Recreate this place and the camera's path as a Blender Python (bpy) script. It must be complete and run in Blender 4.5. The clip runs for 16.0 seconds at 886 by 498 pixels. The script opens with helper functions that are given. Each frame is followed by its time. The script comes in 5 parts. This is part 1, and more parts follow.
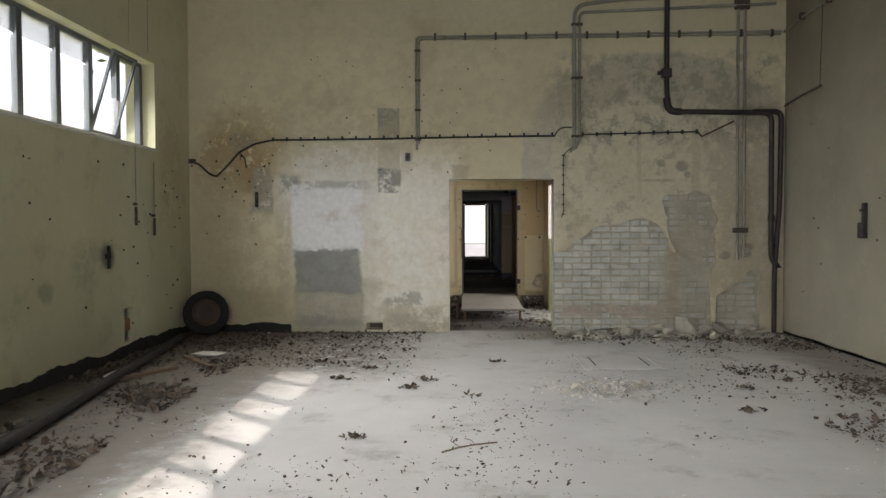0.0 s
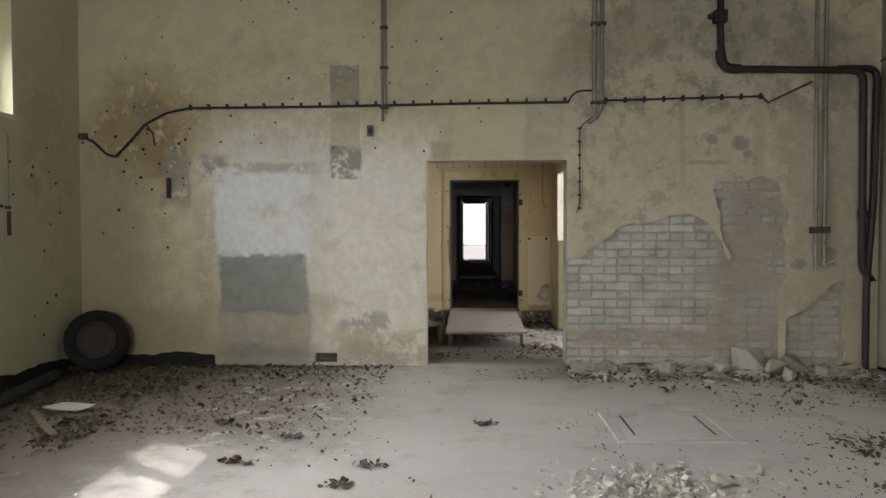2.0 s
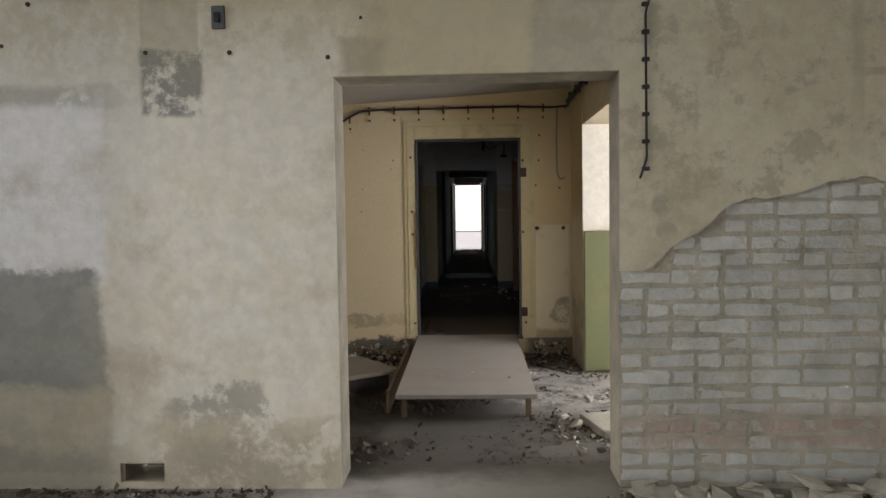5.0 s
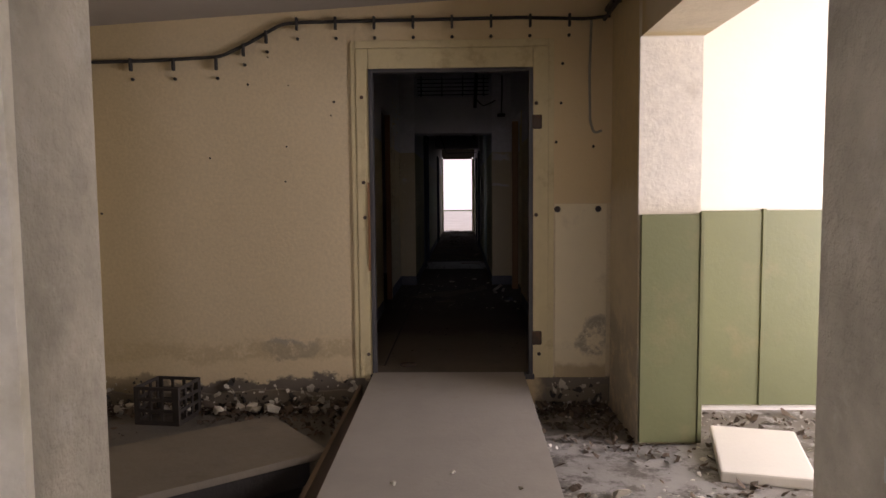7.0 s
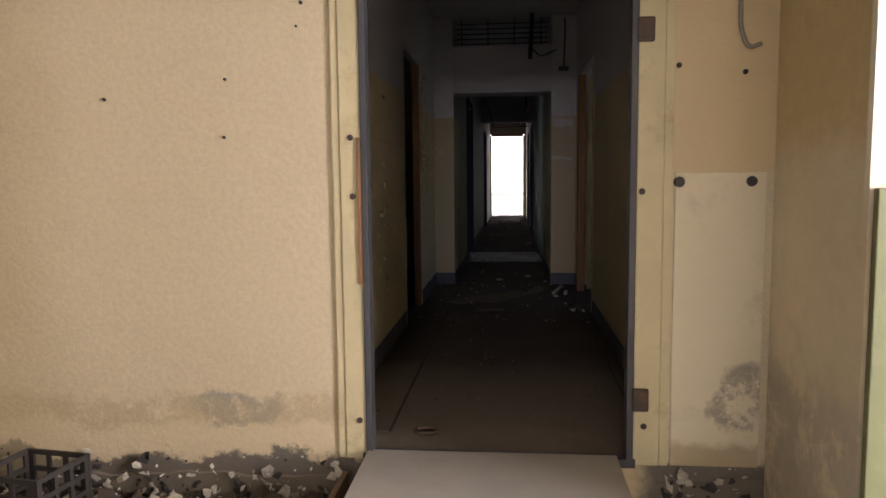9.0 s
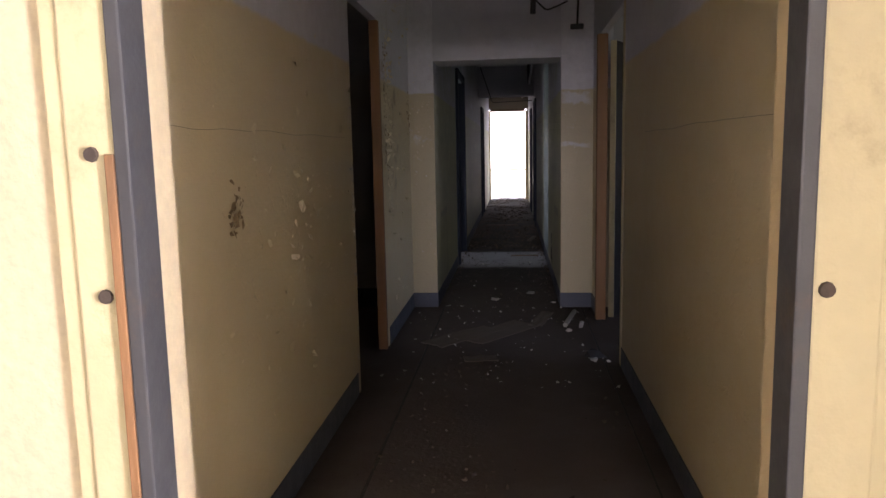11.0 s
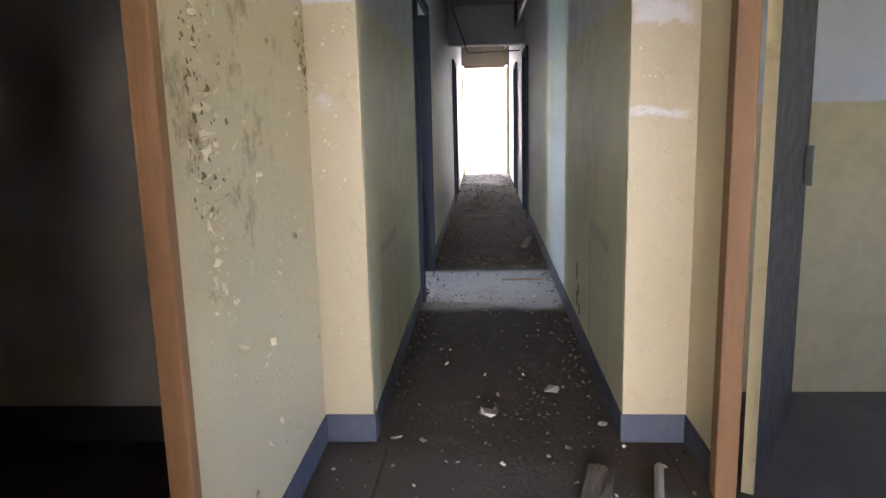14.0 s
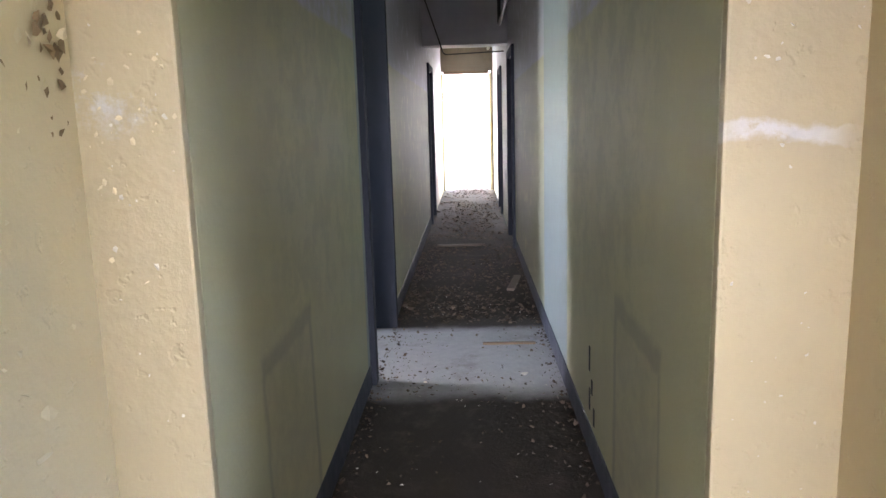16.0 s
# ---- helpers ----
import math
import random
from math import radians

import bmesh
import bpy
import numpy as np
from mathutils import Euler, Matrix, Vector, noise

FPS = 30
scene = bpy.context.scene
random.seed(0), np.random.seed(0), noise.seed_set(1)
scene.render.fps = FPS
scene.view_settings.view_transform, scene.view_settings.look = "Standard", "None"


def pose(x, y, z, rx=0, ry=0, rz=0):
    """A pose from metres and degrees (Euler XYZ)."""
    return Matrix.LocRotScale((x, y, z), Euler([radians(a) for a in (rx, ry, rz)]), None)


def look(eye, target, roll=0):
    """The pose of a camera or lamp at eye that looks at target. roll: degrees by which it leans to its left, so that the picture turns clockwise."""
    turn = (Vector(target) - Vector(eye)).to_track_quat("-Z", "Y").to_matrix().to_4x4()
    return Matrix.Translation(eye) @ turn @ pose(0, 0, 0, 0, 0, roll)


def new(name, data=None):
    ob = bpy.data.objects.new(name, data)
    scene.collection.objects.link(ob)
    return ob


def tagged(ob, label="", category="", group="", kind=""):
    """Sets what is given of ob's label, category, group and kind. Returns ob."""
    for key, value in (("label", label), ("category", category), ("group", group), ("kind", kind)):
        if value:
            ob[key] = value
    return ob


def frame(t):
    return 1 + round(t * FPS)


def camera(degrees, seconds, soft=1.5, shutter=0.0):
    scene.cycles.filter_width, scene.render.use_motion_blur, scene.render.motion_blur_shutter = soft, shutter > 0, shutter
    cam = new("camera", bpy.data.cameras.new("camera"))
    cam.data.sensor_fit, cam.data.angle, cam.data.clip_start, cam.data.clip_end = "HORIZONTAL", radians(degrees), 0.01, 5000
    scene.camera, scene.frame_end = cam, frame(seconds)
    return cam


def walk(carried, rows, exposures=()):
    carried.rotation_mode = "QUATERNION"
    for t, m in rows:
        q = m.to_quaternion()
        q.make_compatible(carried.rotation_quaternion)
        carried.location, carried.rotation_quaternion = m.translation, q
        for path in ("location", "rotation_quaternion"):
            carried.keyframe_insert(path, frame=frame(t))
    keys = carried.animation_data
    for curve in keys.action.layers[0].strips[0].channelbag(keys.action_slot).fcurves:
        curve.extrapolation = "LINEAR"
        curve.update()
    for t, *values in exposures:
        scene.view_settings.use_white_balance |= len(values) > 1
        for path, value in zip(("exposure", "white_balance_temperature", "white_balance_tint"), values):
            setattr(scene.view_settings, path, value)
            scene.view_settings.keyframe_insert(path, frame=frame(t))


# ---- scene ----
cam = camera(63.1, 16.0)
PATH = [
    (0, (0.285, -0.526, 1.511), (0.221, 1.472, 1.451), -0.2),
    (0.5, (0.274, 0.086, 1.504), (0.208, 2.084, 1.446), -0.1),
    (1, (0.42, 0.781, 1.482), (0.352, 2.779, 1.424), -0.1),
    (1.5, (0.459, 1.474, 1.5), (0.387, 3.472, 1.444), -0.2),
    (2, (0.518, 2.133, 1.478), (0.442, 4.131, 1.421), -0.1),
    (2.5, (0.534, 2.795, 1.463), (0.459, 4.792, 1.39), -0.1),
    (3, (0.564, 3.461, 1.485), (0.493, 5.458, 1.413), -0.1),
    (3.2, (0.583, 3.738, 1.462), (0.534, 5.736, 1.389), -0.1),
    (5.3, (0.767, 6.4, 1.47), (0.687, 8.396, 1.373), -0.9),
    (5.5, (0.748, 6.651, 1.426), (0.679, 8.648, 1.336), -0.4),
    (6, (0.743, 7.369, 1.429), (0.674, 9.366, 1.33), -0.5),
    (6.5, (0.746, 7.988, 1.411), (0.681, 9.984, 1.303), -0.3),
    (7, (0.806, 8.638, 1.428), (0.753, 10.631, 1.273), -0.5),
    (7.5, (0.837, 9.214, 1.387), (0.747, 11.205, 1.212), -0.6),
    (8, (0.851, 9.773, 1.382), (0.769, 11.762, 1.191), -0.6),
    (8.5, (0.815, 10.178, 1.395), (0.626, 12.16, 1.212), -0.7),
    (9, (0.795, 10.549, 1.342), (0.606, 12.53, 1.144), -0.6),
    (9.2, (0.782, 10.709, 1.308), (0.626, 12.693, 1.108), -0.7),
    (11.3, (0.846, 12.515, 1.505), (0.637, 14.482, 1.207), -1.2),
    (11.5, (0.852, 12.686, 1.491), (0.638, 14.649, 1.172), -1.2),
    (12, (0.778, 13.237, 1.526), (0.586, 15.199, 1.184), -1.1),
    (12.5, (0.767, 13.775, 1.498), (0.619, 15.737, 1.143), -1.5),
    (13, (0.693, 14.326, 1.533), (0.541, 16.286, 1.164), -1.5),
    (13.5, (0.632, 14.789, 1.56), (0.496, 16.749, 1.189), -1.3),
    (14, (0.665, 15.319, 1.539), (0.546, 17.282, 1.17), -1.4),
    (14.5, (0.643, 15.717, 1.536), (0.523, 17.681, 1.18), -1.4),
    (15, (0.645, 16.108, 1.547), (0.595, 18.076, 1.194), -1.3),
    (15.5, (0.735, 16.432, 1.558), (0.683, 18.401, 1.211), -1.6),
    (16, (0.738, 16.718, 1.559), (0.657, 18.686, 1.213), -1.6),
]
EXPOSURES = [(0.0, 0.3, 6650, 16), (3.0, 0.25, 6750, 17), (5.5, 0.2, 6700, 18), (6.5, 0.15, 6800, 20), (7.1, -0.1, 7200, 33), (7.5, 0.2, 7100, 28), (8.2, 1.0, 7000, 28), (9.2, 1.3, 6900, 27),
             (11.3, 3.1, 6600, 30), (12.0, 4.5, 6550, 26), (12.5, 4.9, 6550, 26), (14.0, 5.0, 6500, 24), (15.0, 5.15, 6600, 24), (16.0, 5.2, 6600, 24)]
walk(cam, [(t, look(e, g, r)) for t, e, g, r in PATH], EXPOSURES)

# ---- light ----
SUN_FROM = Vector((-2.4, 1.6, 3.0)).normalized()
world = bpy.data.worlds.new("sky")
scene.world = world
world.use_nodes = True
wn = world.node_tree.nodes
sky = wn.new("ShaderNodeTexSky")
sky.sky_type, sky.sun_disc = "NISHITA", False
sky.sun_elevation = math.asin(SUN_FROM.z)
sky.sun_rotation = math.atan2(SUN_FROM.x, SUN_FROM.y) % (2 * math.pi)
sky.dust_density = 3.0
world.node_tree.links.new(sky.outputs[0], wn["Background"].inputs[0])
wn["Background"].inputs[1].default_value = 0.15
sun = new("sun", bpy.data.lights.new("sun", "SUN"))
sun.data.energy, sun.data.angle, sun.data.color = 3.2, radians(0.6), (1.0, 0.95, 0.86)
sun.matrix_world = look(SUN_FROM * 30, (0, 0, 0))


def window_light(x, y, z, tx, ty, tz, w, h, watts, color=(0.93, 0.97, 1.0), spread=180):
    """A lamp as sky light that enters by an opening; some openings are unseen and added."""
    lamp = new("window_light", bpy.data.lights.new("window_light", "AREA"))
    lamp.data.shape, lamp.data.size, lamp.data.size_y = "RECTANGLE", w, h
    lamp.data.energy, lamp.data.color = watts, color
    lamp.data.spread = radians(spread)
    lamp.matrix_world = look((x, y, z), (tx, ty, tz))
    return lamp


window_light(-4.15, 5.4, 3.08, -0.9, 5.4, 0.0, 6.2, 1.0, 190, spread=104)
# Next two lamps stand at unseen windows added beside and behind the start.
window_light(-4.15, -2.0, 3.08, -0.9, -2.0, 0.0, 7.0, 1.0, 120, spread=104)
window_light(0.5, -6.6, 2.6, 0.5, 0, 0.9, 3.6, 2.4, 240)
window_light(4.9, 11.4, 1.4, 0, 13.4, 0.9, 2.0, 2.2, 205)
window_light(-2.15, 20.78, 1.95, 0.7, 20.75, 0.2, 0.8, 0.7, 0.8, (0.60, 0.86, 1.0))
# Weak lamp at an unseen opening, added to brighten the east room.
window_light(4.7, 16.3, 1.8, 1.5, 16.6, 0.8, 1.3, 1.2, 0.45, (0.85, 0.92, 1.0))


# ---- materials ----
class Nodes:
    def __init__(self, name):
        self.m = bpy.data.materials.new(name)
        self.m.use_nodes = True
        self.t = self.m.node_tree
        self.b = self.t.nodes["Principled BSDF"]

    def n(self, kind, *ins, **props):
        d = self.t.nodes.new("ShaderNode" + kind)
        if "operation" in props:
            d.operation = props["operation"]
        if "data_type" in props:
            d.data_type = props["data_type"]
        if "interpolation_type" in props:
            d.interpolation_type = props["interpolation_type"]
        for i, v in enumerate(ins):
            if v is not None:
                self.put(d.inputs[i], v)
        return d

    def put(self, sock, v):
        if isinstance(v, bpy.types.NodeSocket):
            self.t.links.new(v, sock)
        else:
            sock.default_value = v

    def f(self, op, a, b=0.0, c=0.0):
        return self.n("Math", a, b, c, operation=op).outputs[0]

    def noise(self, vec, scale, detail=4.0, rough=0.6):
        d = self.n("TexNoise", vec)
        d.inputs["Scale"].default_value, d.inputs["Detail"].default_value = scale, detail
        d.inputs["Roughness"].default_value = rough
        return d.outputs[0]

    def ramp(self, v, a, b, lo=0.0, hi=1.0):
        return self.n("MapRange", v, a, b, lo, hi, interpolation_type="SMOOTHSTEP").outputs[0]

    def mix(self, fac, a, b):
        d = self.n("Mix", data_type="RGBA")
        for s, v in ((0, fac), (6, a), (7, b)):
            if isinstance(v, tuple) and len(v) == 3:
                v = (*v, 1.0)
            self.put(d.inputs[s], v)
        return d.outputs[2]


def mul(c, k):
    return tuple(min(1.0, x * k) for x in c)


def surface(name, base, rough=0.85, metal=0.0, var=0.25, scale=1.2, fine=14.0, bump=0.25, bump_scale=45.0, dirt=None, dirt_amount=0.0,
            dirt_scale=2.5, patches=(), plane="xz", by_object=0.0, by_island=0.0, local=False, spec=0.5, stretch=(1, 1, 1), pits=0.0):
    """A worn surface: two scales of variation, dirt, shaped stains, paint or painted light, and a fine relief."""
    k = Nodes(name)
    if local:
        pos = k.n("TexCoord").outputs["Object"]
    else:
        pos = k.n("NewGeometry").outputs["Position"]
    vec = pos
    if stretch != (1, 1, 1):
        vec = k.n("VectorMath", pos, stretch, operation="MULTIPLY").outputs[0]
    big, small = k.noise(vec, scale, 5.0), k.noise(vec, fine, 6.0, 0.65)
    both = k.f("ADD", k.f("MULTIPLY", big, 0.75), k.f("MULTIPLY", small, 0.25))
    col = k.mix(k.ramp(both, 0.2, 0.8), mul(base, 1 - var), mul(base, 1 + var * 0.6))
    if by_object or by_island:
        rnd = k.n("ObjectInfo").outputs["Random"] if by_object else k.n("NewGeometry").outputs["Random Per Island"]
        amt = by_object or by_island
        hsv = k.n("HueSaturation")
        k.put(hsv.inputs["Color"], col)
        k.put(hsv.inputs["Value"], k.f("ADD", k.f("MULTIPLY", rnd, 2 * amt), 1 - amt))
        col = hsv.outputs[0]
    if patches:
        sep = k.n("SeparateXYZ", pos)
        u, v = sep.outputs["XYZ".index(plane[0].upper())], sep.outputs["XYZ".index(plane[1].upper())]
        w1, w2 = k.noise(pos, 3.0, 6.0, 0.7), k.noise(pos, 3.7, 6.0, 0.7)
        brk = k.noise(pos, 5.0, 7.0, 0.75)
        for kind, cu, cv, hu, hv, color, alpha, edge, warp, broken in patches:
            uu = k.f("ABSOLUTE", k.f("ADD", k.f("SUBTRACT", u, cu), k.f("MULTIPLY", k.f("SUBTRACT", w1, 0.5), warp)))
            vv = k.f("ABSOLUTE", k.f("ADD", k.f("SUBTRACT", v, cv), k.f("MULTIPLY", k.f("SUBTRACT", w2, 0.5), warp)))
            uu, vv = k.f("DIVIDE", uu, hu), k.f("DIVIDE", vv, hv)
            if kind == "rect":
                d = k.f("MAXIMUM", uu, vv)
            else:
                d = k.f("SQRT", k.f("ADD", k.f("MULTIPLY", uu, uu), k.f("MULTIPLY", vv, vv)))
            m = k.ramp(d, 1 - edge, 1 + edge, 1.0, 0.0)
            if broken:
                m = k.f("MULTIPLY", m, k.ramp(brk, broken - 0.06, broken + 0.06))
            m = k.f("MULTIPLY", m, alpha)
            tint = k.mix(k.ramp(small, 0.3, 0.7), mul(color, 0.92), mul(color, 1.06))
            col = k.mix(m, col, tint)
    if dirt:
        dn = k.noise(vec, dirt_scale, 8.0, 0.72)
        col = k.mix(k.f("MULTIPLY", k.ramp(dn, 0.52, 0.7), dirt_amount), col, dirt)
    k.put(k.b.inputs["Base Color"], col)
    k.put(k.b.inputs["Roughness"], k.ramp(small, 0.25, 0.75, max(0.05, rough - 0.1), min(1.0, rough + 0.1)))
    k.b.inputs["Metallic"].default_value = metal
    k.b.inputs["Specular IOR Level"].default_value = spec
    h = k.f("ADD", k.noise(vec, bump_scale, 5.0, 0.6), k.f("MULTIPLY", k.noise(vec, 6.0, 4.0), 1.5))
    if pits:
        h = k.f("ADD", h, k.f("MULTIPLY", k.ramp(k.noise(vec, 17.0, 3.0), 0.62, 0.68), -pits))
    bp = k.n("Bump")
    bp.inputs["Strength"].default_value, bp.inputs["Distance"].default_value = bump, 0.012
    k.put(bp.inputs["Height"], h)
    k.put(k.b.inputs["Normal"], bp.outputs[0])
    return k.m


E = "ellipse"
R = "rect"
CREAM, PALE = (0.66, 0.60, 0.415), (0.72, 0.71, 0.66)
GREY, MORTAR, RUST, OCHRE = (0.24, 0.245, 0.225), (0.40, 0.375, 0.30), (0.30, 0.17, 0.07), (0.47, 0.36, 0.19)
NORTH = [
    # Soft pale areas left of the doorway: pale plaster plus painted sun bounce.
    (E, -1.5, 2.0, 1.0, 0.75, (0.70, 0.69, 0.63), 0.8, 0.5, 0.5, 0), (R, -1.0, 1.1, 1.0, 1.1, PALE, 0.6, 0.4, 0.6, 0),
    (R, -0.45, 1.35, 0.55, 1.15, (0.83, 0.80, 0.70), 0.85, 0.35, 0.5, 0), (R, -1.72, 1.62, 0.52, 0.50, (0.76, 0.765, 0.75), 0.85, 0.06, 0.04, 0),
    (E, -3.0, 2.55, 0.62, 0.62, (0.38, 0.27, 0.13), 0.9, 0.4, 0.7, 0.42), (E, -2.85, 2.3, 0.35, 0.3, RUST, 0.9, 0.4, 0.7, 0.46),
    (R, -2.66, 2.05, 0.16, 0.34, (0.27, 0.265, 0.23), 0.9, 0.2, 0.35, 0.42), (E, -2.95, 2.75, 0.22, 0.14, (0.22, 0.19, 0.15), 0.8, 0.4, 0.4, 0.45),
    (R, -1.71, 0.86, 0.49, 0.33, GREY, 0.92, 0.07, 0.26, 0), (R, -1.71, 0.33, 0.50, 0.24, MORTAR, 0.9, 0.08, 0.2, 0),
    (R, -1.71, 0.10, 0.52, 0.14, (0.33, 0.31, 0.25), 0.8, 0.3, 0.3, 0), (R, -1.68, 2.13, 0.50, 0.05, (0.40, 0.40, 0.35), 0.8, 0.6, 0.10, 0.42),
    (R, -2.24, 2.14, 0.13, 0.13, GREY, 0.8, 0.4, 0.25, 0.46), (R, -0.82, 3.00, 0.155, 0.22, (0.22, 0.22, 0.20), 0.9, 0.06, 0.05, 0.42),
    (R, -0.82, 2.50, 0.155, 0.23, (0.53, 0.50, 0.38), 0.8, 0.06, 0.05, 0), (R, -0.82, 2.19, 0.165, 0.17, (0.24, 0.24, 0.22), 0.9, 0.1, 0.10, 0.44),
    (E, -0.62, 0.42, 0.30, 0.12, (0.34, 0.34, 0.32), 0.9, 0.2, 0.4, 0.5), (R, -0.45, 0.18, 0.55, 0.2, (0.52, 0.47, 0.35), 0.8, 0.2, 0.3, 0.44),
    (R, -2.9, 0.35, 0.75, 0.3, (0.50, 0.44, 0.28), 0.7, 0.4, 0.4, 0), (R, -3.4, 1.0, 0.4, 1.3, (0.52, 0.46, 0.30), 0.6, 0.4, 0.4, 0),
    (E, 3.0, 2.95, 1.75, 1.03, (0.46, 0.43, 0.335), 0.9, 0.05, 0.22, 0), (E, 3.0, 2.55, 1.5, 0.75, (0.60, 0.565, 0.43), 0.85, 0.10, 0.5, 0),
    (R, 3.0, 2.0, 1.7, 0.95, (0.60, 0.56, 0.42), 0.8, 0.2, 0.5, 0), (E, 2.55, 2.3, 0.35, 0.5, (0.52, 0.45, 0.29), 0.6, 0.4, 0.5, 0.45),
    (R, 1.30, 2.45, 0.20, 0.42, (0.50, 0.47, 0.37), 0.9, 0.1, 0.2, 0), (E, 3.05, 2.1, 0.5, 0.35, (0.52, 0.45, 0.28), 0.6, 0.4, 0.5, 0.5),
    (E, 3.35, 2.37, 0.09, 0.08, (0.3, 0.28, 0.22), 0.9, 0.3, 0.1, 0), (E, 1.78, 1.36, 0.055, 0.05, (0.40, 0.37, 0.29), 0.85, 0.15, 0.05, 0), (E, 1.76, 1.50, 0.055, 0.06, (0.36, 0.34, 0.27), 0.9, 0.3, 0.06, 0),
    (R, 4.35, 1.0, 0.45, 1.3, (0.44, 0.39, 0.28), 0.75, 0.4, 0.5, 0), (E, 4.28, 1.22, 0.09, 0.06, (0.25, 0.23, 0.19), 0.9, 0.3, 0.1, 0),
    (E, 3.95, 1.1, 0.08, 0.06, (0.25, 0.23, 0.19), 0.9, 0.3, 0.1, 0), (R, 2.4, 0.25, 1.0, 0.2, (0.52, 0.47, 0.37), 0.8, 0.3, 0.3, 0.46),
    (R, 3.0, 1.9, 1.75, 1.0, (0.70, 0.665, 0.53), 0.75, 0.15, 0.5, 0.52), (E, 2.6, 2.1, 1.3, 0.9, (0.40, 0.36, 0.26), 0.8, 0.3, 0.7, 0.55),
    (R, 3.1, 3.3, 1.6, 0.65, (0.30, 0.28, 0.215), 0.75, 0.2, 0.4, 0.52), (R, 1.75, 1.35, 0.3, 0.55, (0.47, 0.42, 0.29), 0.55, 0.3, 0.4, 0.5),
    (R, 4.2, 1.9, 0.5, 1.6, (0.37, 0.33, 0.245), 0.6, 0.3, 0.5, 0.45), (R, 3.55, 2.45, 0.06, 0.6, (0.42, 0.36, 0.25), 0.5, 0.6, 0.15, 0),
    (R, 2.75, 2.5, 0.03, 0.55, (0.40, 0.36, 0.26), 0.5, 0.6, 0.06, 0), (R, 3.0, 2.17, 0.22, 0.02, (0.38, 0.34, 0.25), 0.7, 0.4, 0.03, 0),
    (E, 3.05, 2.42, 0.06, 0.05, (0.34, 0.31, 0.24), 0.8, 0.3, 0.06, 0), (E, 3.42, 2.25, 0.05, 0.05, (0.34, 0.31, 0.24), 0.8, 0.3, 0.06, 0),
    (R, -1.71, 0.92, 0.46, 0.30, (0.33, 0.335, 0.30), 0.6, 0.3, 0.3, 0.5), (R, -1.71, 0.36, 0.47, 0.16, (0.50, 0.46, 0.35), 0.7, 0.3, 0.3, 0.48),
    (R, -0.6, 0.9, 0.6, 0.9, (0.66, 0.60, 0.42), 0.3, 0.4, 0.6, 0.5), (R, -0.4, 0.12, 0.45, 0.15, (0.40, 0.37, 0.29), 0.7, 0.3, 0.3, 0.5),
    (R, -1.3, 2.75, 1.9, 0.5, (0.52, 0.46, 0.30), 0.45, 0.5, 0.8, 0.5), (R, -1.0, 3.7, 2.6, 0.8, (0.52, 0.48, 0.34), 0.45, 0.5, 0.9, 0.5),
    (R, -2.35, 1.0, 0.11, 0.9, (0.46, 0.41, 0.29), 0.6, 0.5, 0.3, 0.45), (R, -2.95, 1.3, 0.5, 1.0, (0.50, 0.43, 0.26), 0.5, 0.5, 0.6, 0.48),
    (R, 0.2, 2.3, 0.12, 0.09, (0.42, 0.37, 0.26), 0.7, 0.3, 0.15, 0), (R, 0.5, 4.6, 5.0, 0.5, (0.50, 0.46, 0.33), 0.5, 0.5, 0.5, 0),
]
m_north = surface("hall_plaster", CREAM, 0.9, var=0.10, scale=0.55, bump=0.3, patches=NORTH, dirt=(0.40, 0.34, 0.22), dirt_amount=0.5, dirt_scale=1.3)
m_west = surface("hall_plaster_green", (0.56, 0.545, 0.37), 0.9, var=0.14, scale=0.7, bump=0.3, plane="yz", dirt=(0.33, 0.30, 0.19), dirt_amount=0.4, patches=[
    (E, 7.40, 1.2, 0.16, 0.14, (0.10, 0.10, 0.08), 0.8, 0.5, 0.25, 0), (E, 7.0, 1.15, 0.3, 0.25, (0.36, 0.35, 0.25), 0.6, 0.5, 0.4, 0.45),
    (R, 9.2, 2.3, 0.35, 0.7, (0.42, 0.36, 0.22), 0.6, 0.5, 0.5, 0.45), (E, 6.2, 0.9, 0.12, 0.1, (0.3, 0.29, 0.2), 0.7, 0.4, 0.2, 0)])
# Base far darker than the plaster itself: the wall's shade is in the colour.
m_east = surface("hall_plaster_beige_shaded", (0.27, 0.245, 0.18), 0.9, var=0.22, scale=0.8, bump=0.3, plane="yz", dirt=(0.36, 0.32, 0.22), dirt_amount=0.4, patches=[
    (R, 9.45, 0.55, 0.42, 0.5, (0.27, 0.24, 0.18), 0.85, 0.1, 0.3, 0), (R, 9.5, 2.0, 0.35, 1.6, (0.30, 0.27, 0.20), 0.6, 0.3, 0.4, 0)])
m_brickwall = surface("bare_mortar", (0.43, 0.395, 0.31), 0.95, var=0.35, scale=5, bump=0.9, dirt=(0.48, 0.46, 0.39), dirt_amount=0.6, dirt_scale=7)
m_brick = surface("painted_brick", (0.55, 0.565, 0.515), 0.9, var=0.28, scale=5, bump=0.7, by_object=0.13, dirt=(0.44, 0.39, 0.29), dirt_amount=0.75, dirt_scale=4.5,
                  patches=[(R, 2.6, 0.30, 1.3, 0.09, (0.36, 0.21, 0.14), 0.6, 0.5, 0.3, 0.45), (R, 3.23, 0.75, 0.09, 0.55, (0.40, 0.25, 0.12), 0.7, 0.5, 0.15, 0),
                           (R, 3.6, 1.5, 0.4, 0.6, (0.36, 0.28, 0.20), 0.7, 0.5, 0.4, 0.42), (R, 3.7, 0.6, 0.7, 0.5, (0.40, 0.36, 0.28), 0.7, 0.4, 0.5, 0.42)])
